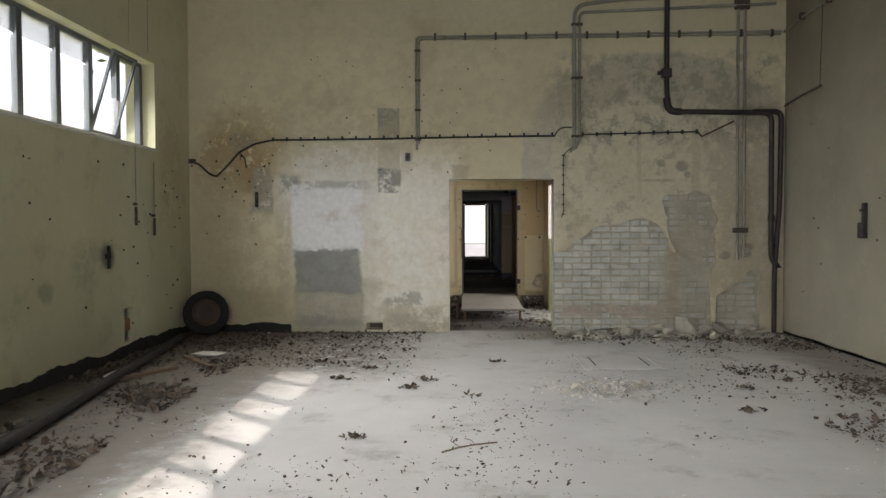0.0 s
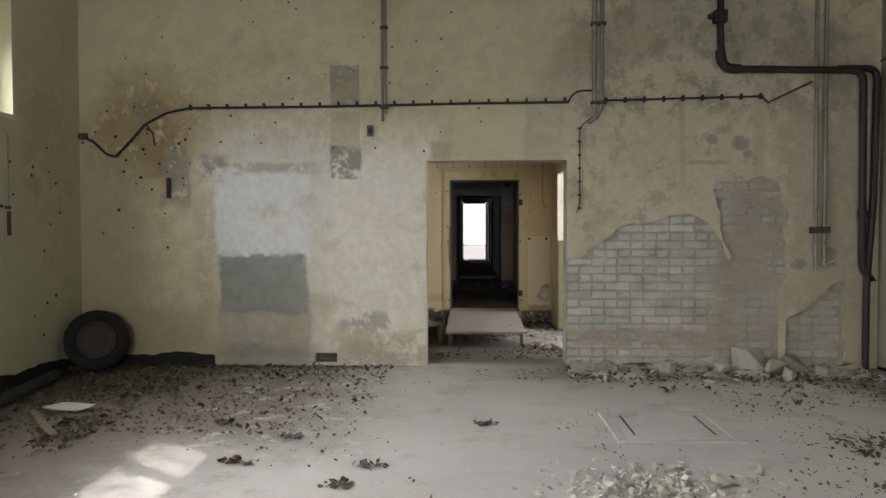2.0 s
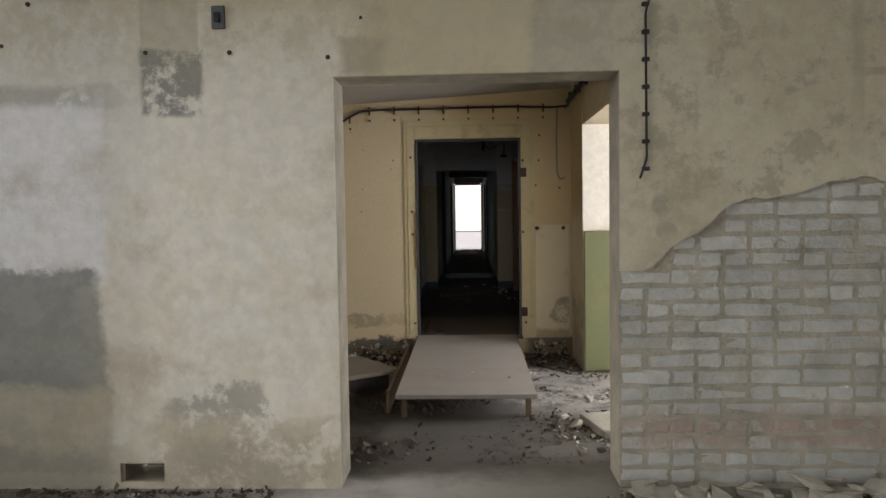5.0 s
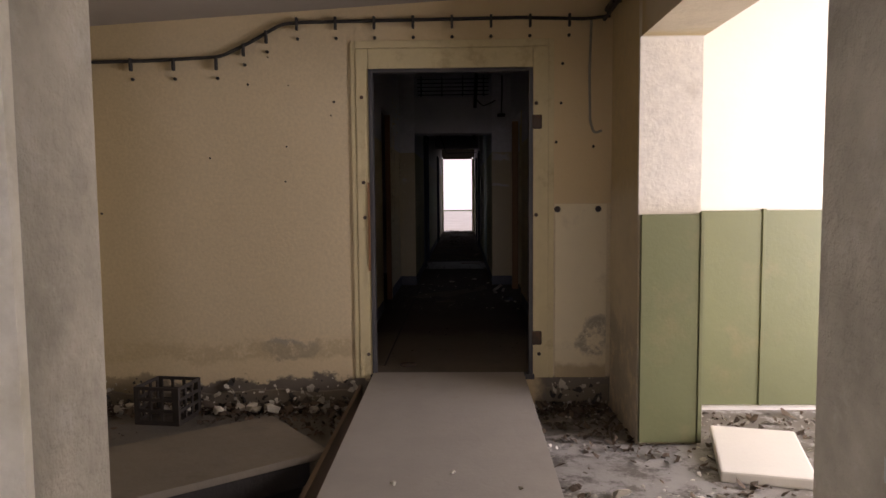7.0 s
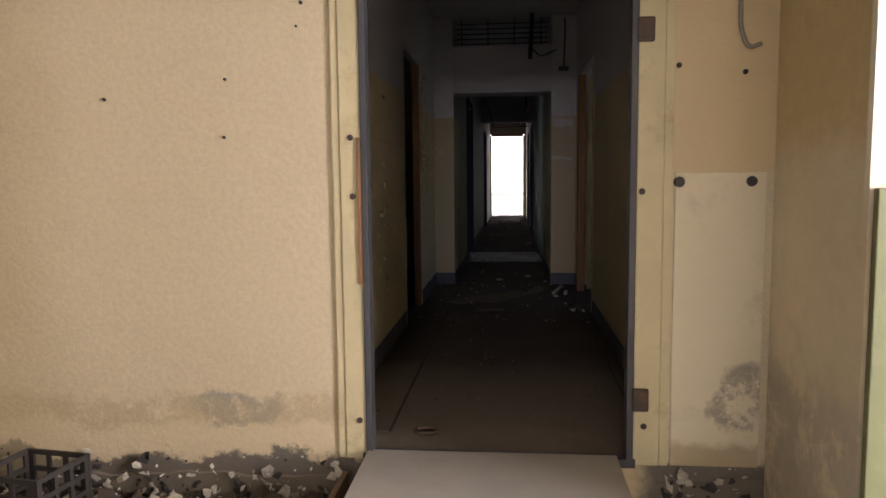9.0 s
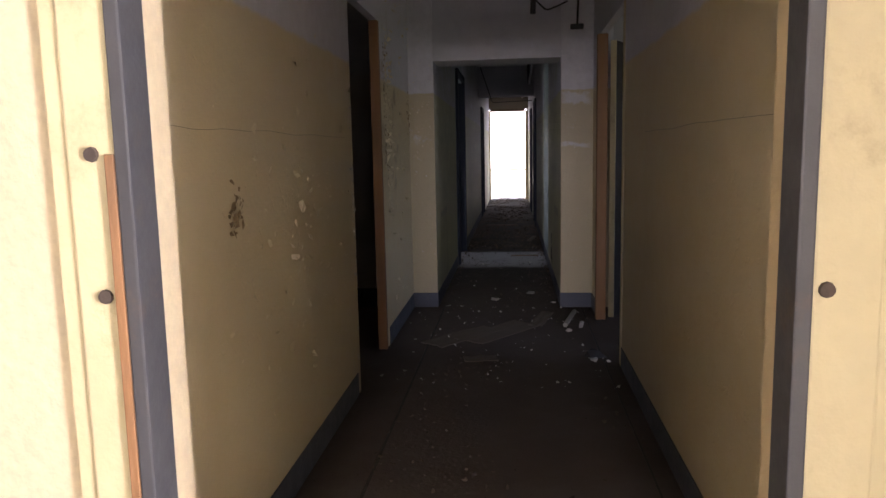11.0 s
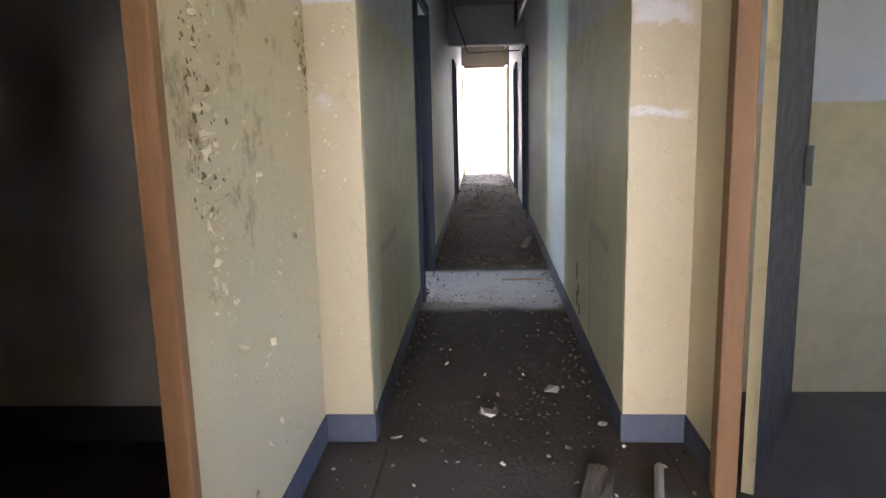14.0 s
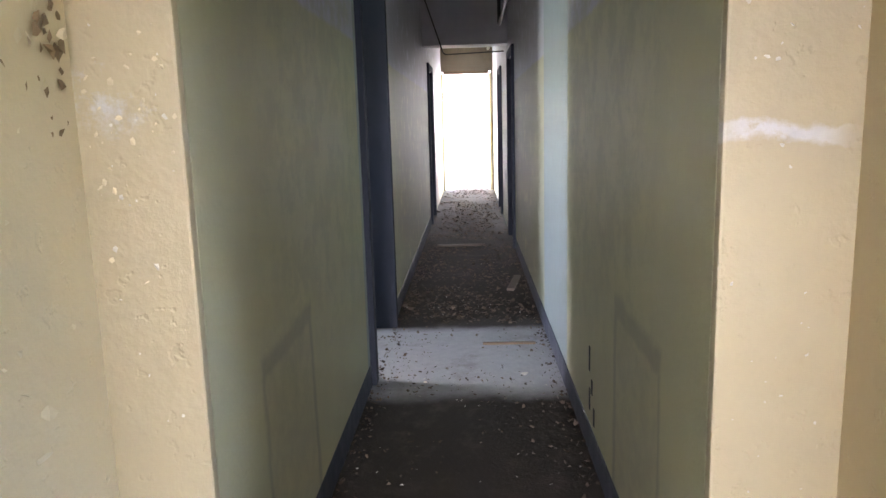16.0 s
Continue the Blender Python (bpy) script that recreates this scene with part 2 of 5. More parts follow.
m_concrete = surface("dusty_concrete", (0.52, 0.51, 0.48), 0.62, var=0.2, scale=0.7, fine=9, bump=0.25, plane="xy", dirt=(0.20, 0.18, 0.15), dirt_amount=0.55, dirt_scale=1.6, patches=[
    (R, -3.3, 6.0, 1.45, 7.0, (0.045, 0.038, 0.03), 0.97, 0.35, 0.9, 0), (R, -2.4, 8.6, 1.9, 1.7, (0.13, 0.11, 0.085), 0.9, 0.4, 0.9, 0.42), (R, -2.6, 5.0, 0.9, 3.2, (0.15, 0.13, 0.105), 0.85, 0.45, 0.9, 0.40),
    (R, 4.6, 8.0, 0.6, 3.0, (0.17, 0.15, 0.12), 0.7, 0.45, 0.9, 0), (R, 2.9, 9.7, 2.0, 0.5, (0.22, 0.20, 0.16), 0.8, 0.4, 0.5, 0),
    # Vestibule floor toned dark, near black round the cover plate.
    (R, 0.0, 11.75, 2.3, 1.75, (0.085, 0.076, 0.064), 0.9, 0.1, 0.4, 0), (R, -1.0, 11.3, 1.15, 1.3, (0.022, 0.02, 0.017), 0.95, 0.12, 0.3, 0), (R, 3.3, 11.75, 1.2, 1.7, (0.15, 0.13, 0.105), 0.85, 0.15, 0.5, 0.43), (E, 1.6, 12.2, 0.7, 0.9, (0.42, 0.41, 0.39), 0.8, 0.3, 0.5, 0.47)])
m_dark_ceiling = surface("grey_ceiling", (0.3, 0.29, 0.27), 0.9, var=0.2)
m_vest = surface("ochre_plaster", (0.68, 0.545, 0.33), 0.8, var=0.05, scale=0.6, fine=45, bump=0.18, dirt=(0.56, 0.43, 0.24), dirt_amount=0.12, patches=[
    (R, -0.6, 1.4, 1.0, 1.2, (0.70, 0.60, 0.41), 0.8, 0.3, 0.4, 0), (R, 1.57, 0.75, 0.21, 0.60, (0.68, 0.59, 0.42), 0.95, 0.02, 0.01, 0),
    (E, 1.62, 0.52, 0.13, 0.14, (0.36, 0.32, 0.25), 0.9, 0.2, 0.35, 0.45), (R, -0.8, 0.08, 1.4, 0.11, (0.15, 0.13, 0.11), 0.95, 0.15, 0.35, 0),
    (R, 1.6, 0.11, 0.3, 0.10, (0.15, 0.13, 0.11), 0.95, 0.2, 0.25, 0), (E, -0.35, 0.40, 0.20, 0.08, (0.36, 0.33, 0.27), 0.9, 0.2, 0.35, 0.47),
    # Last patch darkens the wall's left end: shade put into the colour.
    (R, -0.7, 0.38, 1.2, 0.06, (0.48, 0.38, 0.22), 0.6, 0.5, 0.3, 0.45), (R, -1.9, 1.4, 0.7, 1.6, (0.45, 0.36, 0.2), 0.6, 0.4, 0.4, 0)])
m_vest_side = surface("stained_plaster", (0.66, 0.57, 0.41), 0.85, var=0.2, scale=1.2, bump=0.3, plane="yz", dirt=(0.33, 0.28, 0.2), dirt_amount=0.4, patches=[
    (R, 13.0, 2.05, 0.5, 0.6, (0.52, 0.40, 0.2), 0.8, 0.15, 0.3, 0), (R, 13.0, 0.3, 0.5, 0.35, (0.40, 0.36, 0.29), 0.7, 0.3, 0.4, 0.45),
    (R, 12.65, 1.85, 0.03, 0.56, (0.76, 0.73, 0.64), 1.0, 0.3, 0.01, 0)])
m_lobby = surface("cream_paint", (0.78, 0.76, 0.68), 0.7, var=0.06, bump=0.1)
m_green = surface("green_board_paint", (0.165, 0.18, 0.085), 0.5, var=0.12, scale=2, bump=0.1, dirt=(0.30, 0.24, 0.13), dirt_amount=0.3)
m_frame = surface("cream_frame_paint", (0.66, 0.575, 0.345), 0.6, var=0.14, scale=3, bump=0.15, dirt=(0.36, 0.27, 0.13), dirt_amount=0.5, dirt_scale=5.0)
m_steel = surface("dark_steel_paint", (0.07, 0.07, 0.075), 0.5, var=0.3, bump=0.1, dirt=(0.16, 0.10, 0.06), dirt_amount=0.5)
m_blueframe = surface("slate_blue_frame_paint", (0.03, 0.036, 0.05), 0.8, spec=0.2, var=0.25, bump=0.1)
m_rust = surface("rusty_iron", (0.10, 0.075, 0.06), 0.8, 0.2, var=0.4, fine=25, bump=0.3, dirt=(0.20, 0.10, 0.05), dirt_amount=0.5, dirt_scale=8)
m_pipe_grey = surface("grey_painted_pipe", (0.30, 0.29, 0.24), 0.7, var=0.3, fine=25, bump=0.2, dirt=(0.14, 0.10, 0.07), dirt_amount=0.6, dirt_scale=6)
m_pipe_dark = surface("black_iron_pipe", (0.035, 0.026, 0.026), 0.55, 0.1, var=0.3, bump=0.2, dirt=(0.08, 0.05, 0.04), dirt_amount=0.6, dirt_scale=6)
m_cable = surface("black_cable", (0.03, 0.028, 0.026), 0.7, bump=0.1)
m_rubber = surface("old_rubber", (0.017, 0.016, 0.016), 0.85, var=0.3, bump=0.3, local=True)
m_rubble = surface("broken_plaster", (0.48, 0.45, 0.37), 0.95, var=0.3, scale=6, bump=0.6, by_object=0.25)
m_litter = surface("dead_leaves_and_crumbs", (0.10, 0.075, 0.053), 0.95, var=0.3, bump=0.3, by_island=0.6)
m_chips = surface("paint_chips", (0.55, 0.53, 0.47), 0.9, var=0.2, bump=0.2, by_island=0.35)
m_timber = surface("old_timber", (0.20, 0.14, 0.09), 0.85, var=0.35, fine=30, bump=0.4, stretch=(1, 0.15, 1))
m_post = surface("orange_stained_post", (0.30, 0.15, 0.065), 0.65, var=0.3, scale=4, fine=30, bump=0.3, stretch=(1, 1, 0.15), dirt=(0.14, 0.085, 0.05), dirt_amount=0.6, dirt_scale=5)
m_board = surface("dusty_chipboard", (0.37, 0.345, 0.305), 0.75, var=0.14, scale=2.5, fine=40, bump=0.15, dirt=(0.28, 0.25, 0.20), dirt_amount=0.45)
m_plate = surface("dirty_brown_plate", (0.20, 0.17, 0.125), 0.8, var=0.2, bump=0.2, dirt=(0.1, 0.085, 0.065), dirt_amount=0.5)
m_black = surface("black_tar_paint", (0.02, 0.02, 0.018), 0.8, var=0.4, bump=0.4)
m_hole = surface("dark_cavity", (0.05, 0.045, 0.04), 0.95, bump=0.4)
OLIVE = (0.68, 0.575, 0.37)
CORR = [(R, 0, 3.05, 60, 1.1, (0.62, 0.62, 0.68), 1.0, 0.012, 0.05, 0)]
m_corr = surface("ochre_oil_paint", OLIVE, 0.42, var=0.1, scale=0.9, bump=0.22, plane="yz", pits=2.0, patches=CORR + [
    (E, 17.2, 1.75, 0.45, 0.6, (0.30, 0.22, 0.12), 0.8, 0.3, 0.6, 0.58)])
m_pillar = surface("cream_ochre_oil_paint", (0.55, 0.47, 0.305), 0.5, var=0.1, scale=1.5, bump=0.25, plane="xz", pits=1.5, patches=[
    (R, 0, 3.00, 60, 1.05, (0.66, 0.65, 0.68), 1.0, 0.006, 0.06, 0), (R, 1.31, 1.88, 0.11, 0.05, (0.66, 0.65, 0.66), 0.9, 0.35, 0.3, 0.44), (R, 1.3, 1.52, 0.10, 0.014, (0.66, 0.65, 0.66), 1.0, 0.6, 0.1, 0.45),
    (R, 0.1, 1.75, 0.1, 0.2, (0.66, 0.65, 0.66), 0.9, 0.3, 0.3, 0.58)])
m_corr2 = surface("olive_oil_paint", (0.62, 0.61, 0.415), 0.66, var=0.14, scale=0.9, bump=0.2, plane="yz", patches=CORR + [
    # First patch paints bluish light from the side doorway onto the olive wall.
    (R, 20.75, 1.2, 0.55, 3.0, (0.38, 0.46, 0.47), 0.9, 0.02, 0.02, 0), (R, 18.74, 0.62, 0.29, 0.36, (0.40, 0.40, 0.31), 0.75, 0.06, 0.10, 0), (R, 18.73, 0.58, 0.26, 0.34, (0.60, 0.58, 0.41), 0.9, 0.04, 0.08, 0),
    (R, 19.4, 1.7, 0.8, 0.9, (0.46, 0.47, 0.33), 0.5, 0.4, 0.7, 0.5),
    (R, 25.5, 1.4, 3.6, 1.5, (0.34, 0.34, 0.30), 0.6, 0.3, 0.6, 0.42)])
m_corr_white = surface("grey_white_limewash", (0.60, 0.59, 0.62), 0.85, var=0.15, bump=0.2, dirt=(0.4, 0.38, 0.35), dirt_amount=0.4)
m_base = surface("blue_grey_skirting_paint", (0.085, 0.095, 0.13), 0.55, var=0.2, bump=0.2, dirt=(0.2, 0.19, 0.17), dirt_amount=0.4)
# Floor is paler by the threshold and darker along the passage.
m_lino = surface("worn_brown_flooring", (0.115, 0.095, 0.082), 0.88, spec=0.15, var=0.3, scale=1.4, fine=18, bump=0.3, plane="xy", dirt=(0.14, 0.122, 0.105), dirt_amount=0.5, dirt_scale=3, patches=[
    # Last patch paints the pool of light from the side door.
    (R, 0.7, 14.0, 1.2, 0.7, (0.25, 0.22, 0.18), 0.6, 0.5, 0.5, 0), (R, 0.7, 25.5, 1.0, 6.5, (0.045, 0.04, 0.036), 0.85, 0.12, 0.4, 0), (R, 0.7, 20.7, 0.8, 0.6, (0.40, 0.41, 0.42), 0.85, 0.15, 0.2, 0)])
m_room = surface("dim_room_paint", (0.46, 0.45, 0.47), 0.8, var=0.15, bump=0.1, patches=[(R, 0, 0.7, 60, 0.85, (0.43, 0.35, 0.2), 1, 0.01, 0.03, 0)])
m_room_grey = surface("grey_lilac_room_paint", (0.50, 0.48, 0.50), 0.8, var=0.12, bump=0.1, patches=[(R, 0, 0.26, 60, 0.12, (0.06, 0.065, 0.085), 1, 0.02, 0.01, 0)])
m_glass = Nodes("dusty_glass")
m_glass.b.inputs["Transmission Weight"].default_value = 1.0
m_glass.b.inputs["Roughness"].default_value = 0.25
m_glass.b.inputs["Base Color"].default_value = (0.93, 0.95, 0.93, 1)
m_glass = m_glass.m
m_card = surface("dusty_cardboard", (0.15, 0.118, 0.092), 0.9, var=0.2, bump=0.2, dirt=(0.16, 0.14, 0.12), dirt_amount=0.5, dirt_scale=7)
m_pave = surface("pale_paving", (0.5, 0.5, 0.48), 0.9, var=0.2)
m_ground = surface("rough_grass_ground", (0.16, 0.19, 0.09), 0.95, var=0.4, scale=0.6, bump=0.6)


# ---- mesh helpers ----
def box(bm, x0, x1, y0, y1, z0, z1, bevel=0.0):
    made = bmesh.ops.create_cube(bm, size=1.0)["verts"]
    for v in made:
        v.co = Vector(((x0 + x1) / 2 + v.co.x * (x1 - x0), (y0 + y1) / 2 + v.co.y * (y1 - y0), (z0 + z1) / 2 + v.co.z * (z1 - z0)))
    if bevel:
        edges = list({e for v in made for e in v.link_edges})
        bmesh.ops.bevel(bm, geom=edges, offset=bevel, segments=2, affect="EDGES", profile=0.6)
    return bm


def one_box(*a, **k):
    return box(bmesh.new(), *a, **k)


def mesh_of(name, bm, material):
    me = bpy.data.meshes.new(name)
    bm.to_mesh(me)
    bm.free()
    me.materials.append(material)
    return me


def part(name, bm, material, parent=None, label="", smooth=False):
    ob = new(name, mesh_of(name, bm, material))
    if smooth:
        ob.data.shade_smooth()
    if parent:
        ob.parent = parent
    if label:
        tagged(ob, label)
    return ob


def empty(name, label, category, x=0, y=0, z=0, group="", kind=""):
    ob = new(name)
    ob.location = (x, y, z)
    return tagged(ob, label, category, group, kind)


def structure(name, bm, material, label, category):
    return tagged(part(name, bm, material), label, category, kind="structure")


def wall(axis, a, b, u0, u1, z0, z1, holes=()):
    """A wall between the planes a and b across the axis, pierced by holes (u0, u1, z0, z1)."""
    us = sorted({u0, u1, *[h for o in holes for h in o[:2]]})
    zs = sorted({z0, z1, *[h for o in holes for h in o[2:]]})
    us, zs = [u for u in us if u0 <= u <= u1], [z for z in zs if z0 <= z <= z1]
    bm = bmesh.new()
    P = (lambda u, d, z: (u, d, z)) if axis == "y" else (lambda u, d, z: (d, u, z))

    def solid(i, j):
        if not (0 <= i < len(us) - 1 and 0 <= j < len(zs) - 1):
            return False
        cu, cz = (us[i] + us[i + 1]) / 2, (zs[j] + zs[j + 1]) / 2
        return not any(o[0] < cu < o[1] and o[2] < cz < o[3] for o in holes)

    def quad(*pts):
        bm.faces.new([bm.verts.new(p) for p in pts])
    for i in range(len(us) - 1):
        for j in range(len(zs) - 1):
            if not solid(i, j):
                continue
            A, B, C, D = us[i], us[i + 1], zs[j], zs[j + 1]
            quad(P(A, a, C), P(B, a, C), P(B, a, D), P(A, a, D))
            quad(P(B, b, C), P(A, b, C), P(A, b, D), P(B, b, D))
            if not solid(i - 1, j):
                quad(P(A, b, C), P(A, a, C), P(A, a, D), P(A, b, D))
            if not solid(i + 1, j):
                quad(P(B, a, C), P(B, b, C), P(B, b, D), P(B, a, D))
            if not solid(i, j - 1):
                quad(P(A, a, C), P(A, b, C), P(B, b, C), P(B, a, C))
            if not solid(i, j + 1):
                quad(P(A, a, D), P(B, a, D), P(B, b, D), P(A, b, D))
    bmesh.ops.remove_doubles(bm, verts=bm.verts, dist=1e-5)
    bmesh.ops.recalc_face_normals(bm, faces=bm.faces)
    return bm


def tube(name, points, radius, material, parent=None, bend=0.0, label=""):
    """A round bar or cable along the points; bend rounds its corners."""
    cu = bpy.data.curves.new(name, "CURVE")
    cu.dimensions, cu.bevel_depth, cu.bevel_resolution, cu.use_fill_caps = "3D", radius, 3, True
    pts = [Vector(p) for p in points]
    if bend:
        out = [pts[0]]
        for p, q, r in zip(pts, pts[1:], pts[2:]):
            a, b = q + (p - q).normalized() * bend, q + (r - q).normalized() * bend
            out += [a * (1 - s) ** 2 + q * 2 * s * (1 - s) + b * s * s for s in (0, 0.2, 0.4, 0.6, 0.8, 1)]
        pts = out + [pts[-1]]
    sp = cu.splines.new("POLY")
    sp.points.add(len(pts) - 1)
    for s, p in zip(sp.points, pts):
        s.co = (*p, 1)
    tmp = bpy.data.objects.new(name, cu)
    me = bpy.data.meshes.new_from_object(tmp)
    bpy.data.objects.remove(tmp)
    me.name = name
    me.materials.clear()
    me.materials.append(material)
    me.shade_smooth()
    ob = new(name, me)
    if parent:
        ob.parent = parent
    if label:
        tagged(ob, label)
    return ob


def rock(size, seed, flat=0.6):
    """A broken lump with chipped faces."""
    rng = random.Random(seed)
    bm = bmesh.new()
    for _ in range(14):
        bm.verts.new((rng.uniform(-1, 1) * size, rng.uniform(-1, 1) * size * 0.8, rng.uniform(0, 2) * size * flat))
    made = bmesh.ops.convex_hull(bm, input=bm.verts)
    bmesh.ops.delete(bm, geom=[g for g in made["geom_interior"] if isinstance(g, bmesh.types.BMVert)], context="VERTS")
    return bm


# ---- structure ----
HALL_X0, HALL_X1, HALL_Y0, HALL_Y1, HALL_H = -3.72, 4.78, -6.0, 9.84, 5.4
OX0, OX1, OZ = 0.045, 1.54, 2.2
FZ = 0.22
ground = structure("ground", one_box(-150, 150, -150, 150, -0.6, -0.5), m_ground, "rough grassy ground round the building", "ground")
floor = structure("floor", one_box(-4.2, 5.2, -6.4, 13.38, -0.3, 0.0), m_concrete, "dusty grey concrete floor with dirt, stains and a darker vestibule", "floor")
corr_floor = structure("floor_corridor", one_box(-4.2, 5.2, 13.40, 31.2, -0.3, FZ), m_lino, "worn dark brown corridor floor strewn with dirt, door light painted in", "floor")
ceiling = structure("ceiling", one_box(-4.2, 5.2, -6.4, 10.13, HALL_H, HALL_H + 0.2), m_dark_ceiling, "grey hall ceiling", "ceiling")
wall_north = structure("wall_north", wall("y", 9.862, 10.13, HALL_X0 - 0.35, HALL_X1 + 0.35, 0, HALL_H, [(OX0, OX1, -1, OZ), (-1.15, -0.92, 0.03, 0.13)]), m_brickwall,
                       "brick wall under stained and flaking cream plaster", "wall")
wall_west = structure("wall_west", wall("x", HALL_X0, HALL_X0 - 0.38, HALL_Y0 - 0.3, 9.862, 0, HALL_H, [(2.3, 8.70, 2.54, 3.62), (-5.5, 1.6, 2.54, 3.62), (7.78, 8.0, 0.17, 0.57)]), m_west,
                      "yellow-green plaster wall with dark stains", "wall")
wall_east = structure("wall_east", wall("x", HALL_X1, HALL_X1 + 0.38, HALL_Y0 - 0.3, 9.862, 0, HALL_H), m_east, "beige plaster wall with stains, its shade put into the colour", "wall")
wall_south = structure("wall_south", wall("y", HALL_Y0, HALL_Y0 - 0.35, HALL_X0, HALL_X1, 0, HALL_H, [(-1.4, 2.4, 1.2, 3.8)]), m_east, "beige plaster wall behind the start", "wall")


def damaged(x, z):
    """Whether the plaster has come off the north wall there."""
    w = Vector((x * 2.3, 0, z * 2.3))
    n1, n2 = noise.noise(w) * 0.10, noise.noise(w * 3.1 + Vector((7, 0, 3))) * 0.045
    e = n1 + n2
    top = 1.15 + 0.42 * min(1.0, max(0.0, (x - 1.6) / 0.55)) if x < 3.0 else 1.57 - (x - 3.0) * 1.6
    main = OX1 < x < 3.75 and z < max(top, 1.03 if x < 3.9 else 0) + e
    upper = abs(x - 3.42 + (2.0 - z) * -0.12) < 0.36 - 0.2 * max(0, 1.6 - z) + e and 0.9 < z < 1.98 + e
    right = 3.85 < x < 4.45 + e and z < 0.55 + (x - 3.85) * 0.75 + e
    return main or upper or right


def plaster_sheet():
    step = 0.035
    xs = np.arange(HALL_X0, HALL_X1 + step / 2, (HALL_X1 - HALL_X0) / round((HALL_X1 - HALL_X0) / step))
    zs = np.arange(0, HALL_H + step / 2, HALL_H / round(HALL_H / step))
    xs[np.argmin(abs(xs - OX0))], xs[np.argmin(abs(xs - OX1))], zs[np.argmin(abs(zs - OZ))] = OX0, OX1, OZ
    nx, nz = len(xs) - 1, len(zs) - 1
    keep = np.zeros((nx, nz), bool)
    for i in range(nx):
        for j in range(nz):
            cx, cz = (xs[i] + xs[i + 1]) / 2, (zs[j] + zs[j + 1]) / 2
            hole = (OX0 < cx < OX1 and cz < OZ) or (-1.15 < cx < -0.92 and 0.03 < cz < 0.13)
            keep[i, j] = not hole and not (cz < 2.1 and damaged(cx, cz))
    verts, faces, ids = [], [], {}

    def vid(i, j, back):
        key = (i, j, back)
        if key not in ids:
            x, z = xs[i], zs[j]
            y = 9.862 if back else 9.84 + 0.006 * noise.noise(Vector((x * 0.9, 1, z * 0.9))) - 0.003
            ids[key] = len(verts)
            verts.append((float(x), y, float(z)))
        return ids[key]
    for i in range(nx):
        for j in range(nz):
            if not keep[i, j]:
                continue
            faces.append((vid(i, j, 0), vid(i + 1, j, 0), vid(i + 1, j + 1, 0), vid(i, j + 1, 0)))
            for di, dj, p, q in ((-1, 0, (i, j), (i, j + 1)), (1, 0, (i + 1, j + 1), (i + 1, j)), (0, -1, (i + 1, j), (i, j)), (0, 1, (i, j + 1), (i + 1, j + 1))):
                a, b = i + di, j + dj
                if 0 <= a < nx and 0 <= b < nz and not keep[a, b]:
                    faces.append((vid(*p, 0), vid(*q, 0), vid(*q, 1), vid(*p, 1)))
    rim = {}
    for i in range(nx):
        for j in range(nz):
            for di, dj, p, q in ((1, 0, (i + 1, j), (i + 1, j + 1)), (0, 1, (i, j + 1), (i + 1, j + 1))):
                if i + di < nx and j + dj < nz and keep[i, j] != keep[i + di, j + dj]:
                    rim.setdefault(p, []).append(q)
                    rim.setdefault(q, []).append(p)
    for _ in range(4):
        moved = {}
        for (i, j), others in rim.items():
            x, z = xs[i], zs[j]
            if x < OX1 + 0.02 or z > 2.15 or len(others) < 2:
                continue
            for back in (0, 1):
                n = ids[(i, j, back)]
                pts = [verts[ids[(a, b, back)]] for a, b in others]
                moved[n] = (0.4 * verts[n][0] + 0.6 * sum(p[0] for p in pts) / len(pts), verts[n][1], 0.4 * verts[n][2] + 0.6 * sum(p[2] for p in pts) / len(pts))
        for n, p in moved.items():
            verts[n] = p
    for (i, j, back), n in ids.items():
        if 0 < i < nx and 0 < j < nz:
            around = [keep[i - 1, j - 1], keep[i, j - 1], keep[i - 1, j], keep[i, j]]
            x, y, z = verts[n]
            edge = min(abs(x - OX0), abs(x - OX1)) < 0.02 and z < OZ + 0.02 or abs(z - OZ) < 0.01
            if not all(around) and not edge and x > OX1:
                s = Vector((x * 31, 0, z * 31))
                verts[n] = (x + 0.010 * noise.noise(s), y, z + 0.010 * noise.noise(s + Vector((9, 9, 9))))
    me = bpy.data.meshes.new("plaster")
    me.from_pydata(verts, [], faces)
    me.materials.append(m_north)
    ob = new("plaster", me)
    ob.parent = wall_north
    return tagged(ob, "stained cream plaster layer with broken edges")


plaster_sheet()

# vestibule and lobby
m_soffit = surface("grey_brown_soffit", (0.36, 0.33, 0.29), 0.9, var=0.15)
wall_vest = structure("wall_vestibule", wall("y", 13.38, 13.58, -3.2, 4.6, 0, 3.1, [(0.19, 1.28, FZ - 0.001, 2.245)]), m_vest, "ochre plaster wall with damp crumbling foot", "wall")
wall_vest_east = structure("wall_vestibule_east", wall("x", 1.78, 2.12, 10.13, 13.38, 0, 3.1, [(10.4, 12.65, -1, 2.26)]), m_vest_side, "stained ochre plaster wall with a wide opening", "wall")
wall_vest_west = structure("wall_vestibule_west", wall("x", -2.3, -2.5, 10.13, 13.38, 0, 3.1), m_vest_side, "dim ochre plaster wall", "wall")
wall_lobby = structure("wall_lobby", wall("y", 13.30, 13.375, 2.12, 4.9, 0, 3.1), m_lobby, "bright cream painted lobby wall", "wall")
wall_lobby_east = structure("wall_lobby_east", wall("x", 4.6, 4.85, 10.13, 13.30, 0, 3.1, [(10.6, 12.7, 0.05, 2.5)]), m_lobby, "cream wall with a doorway to daylight", "wall")
bm = bmesh.new()
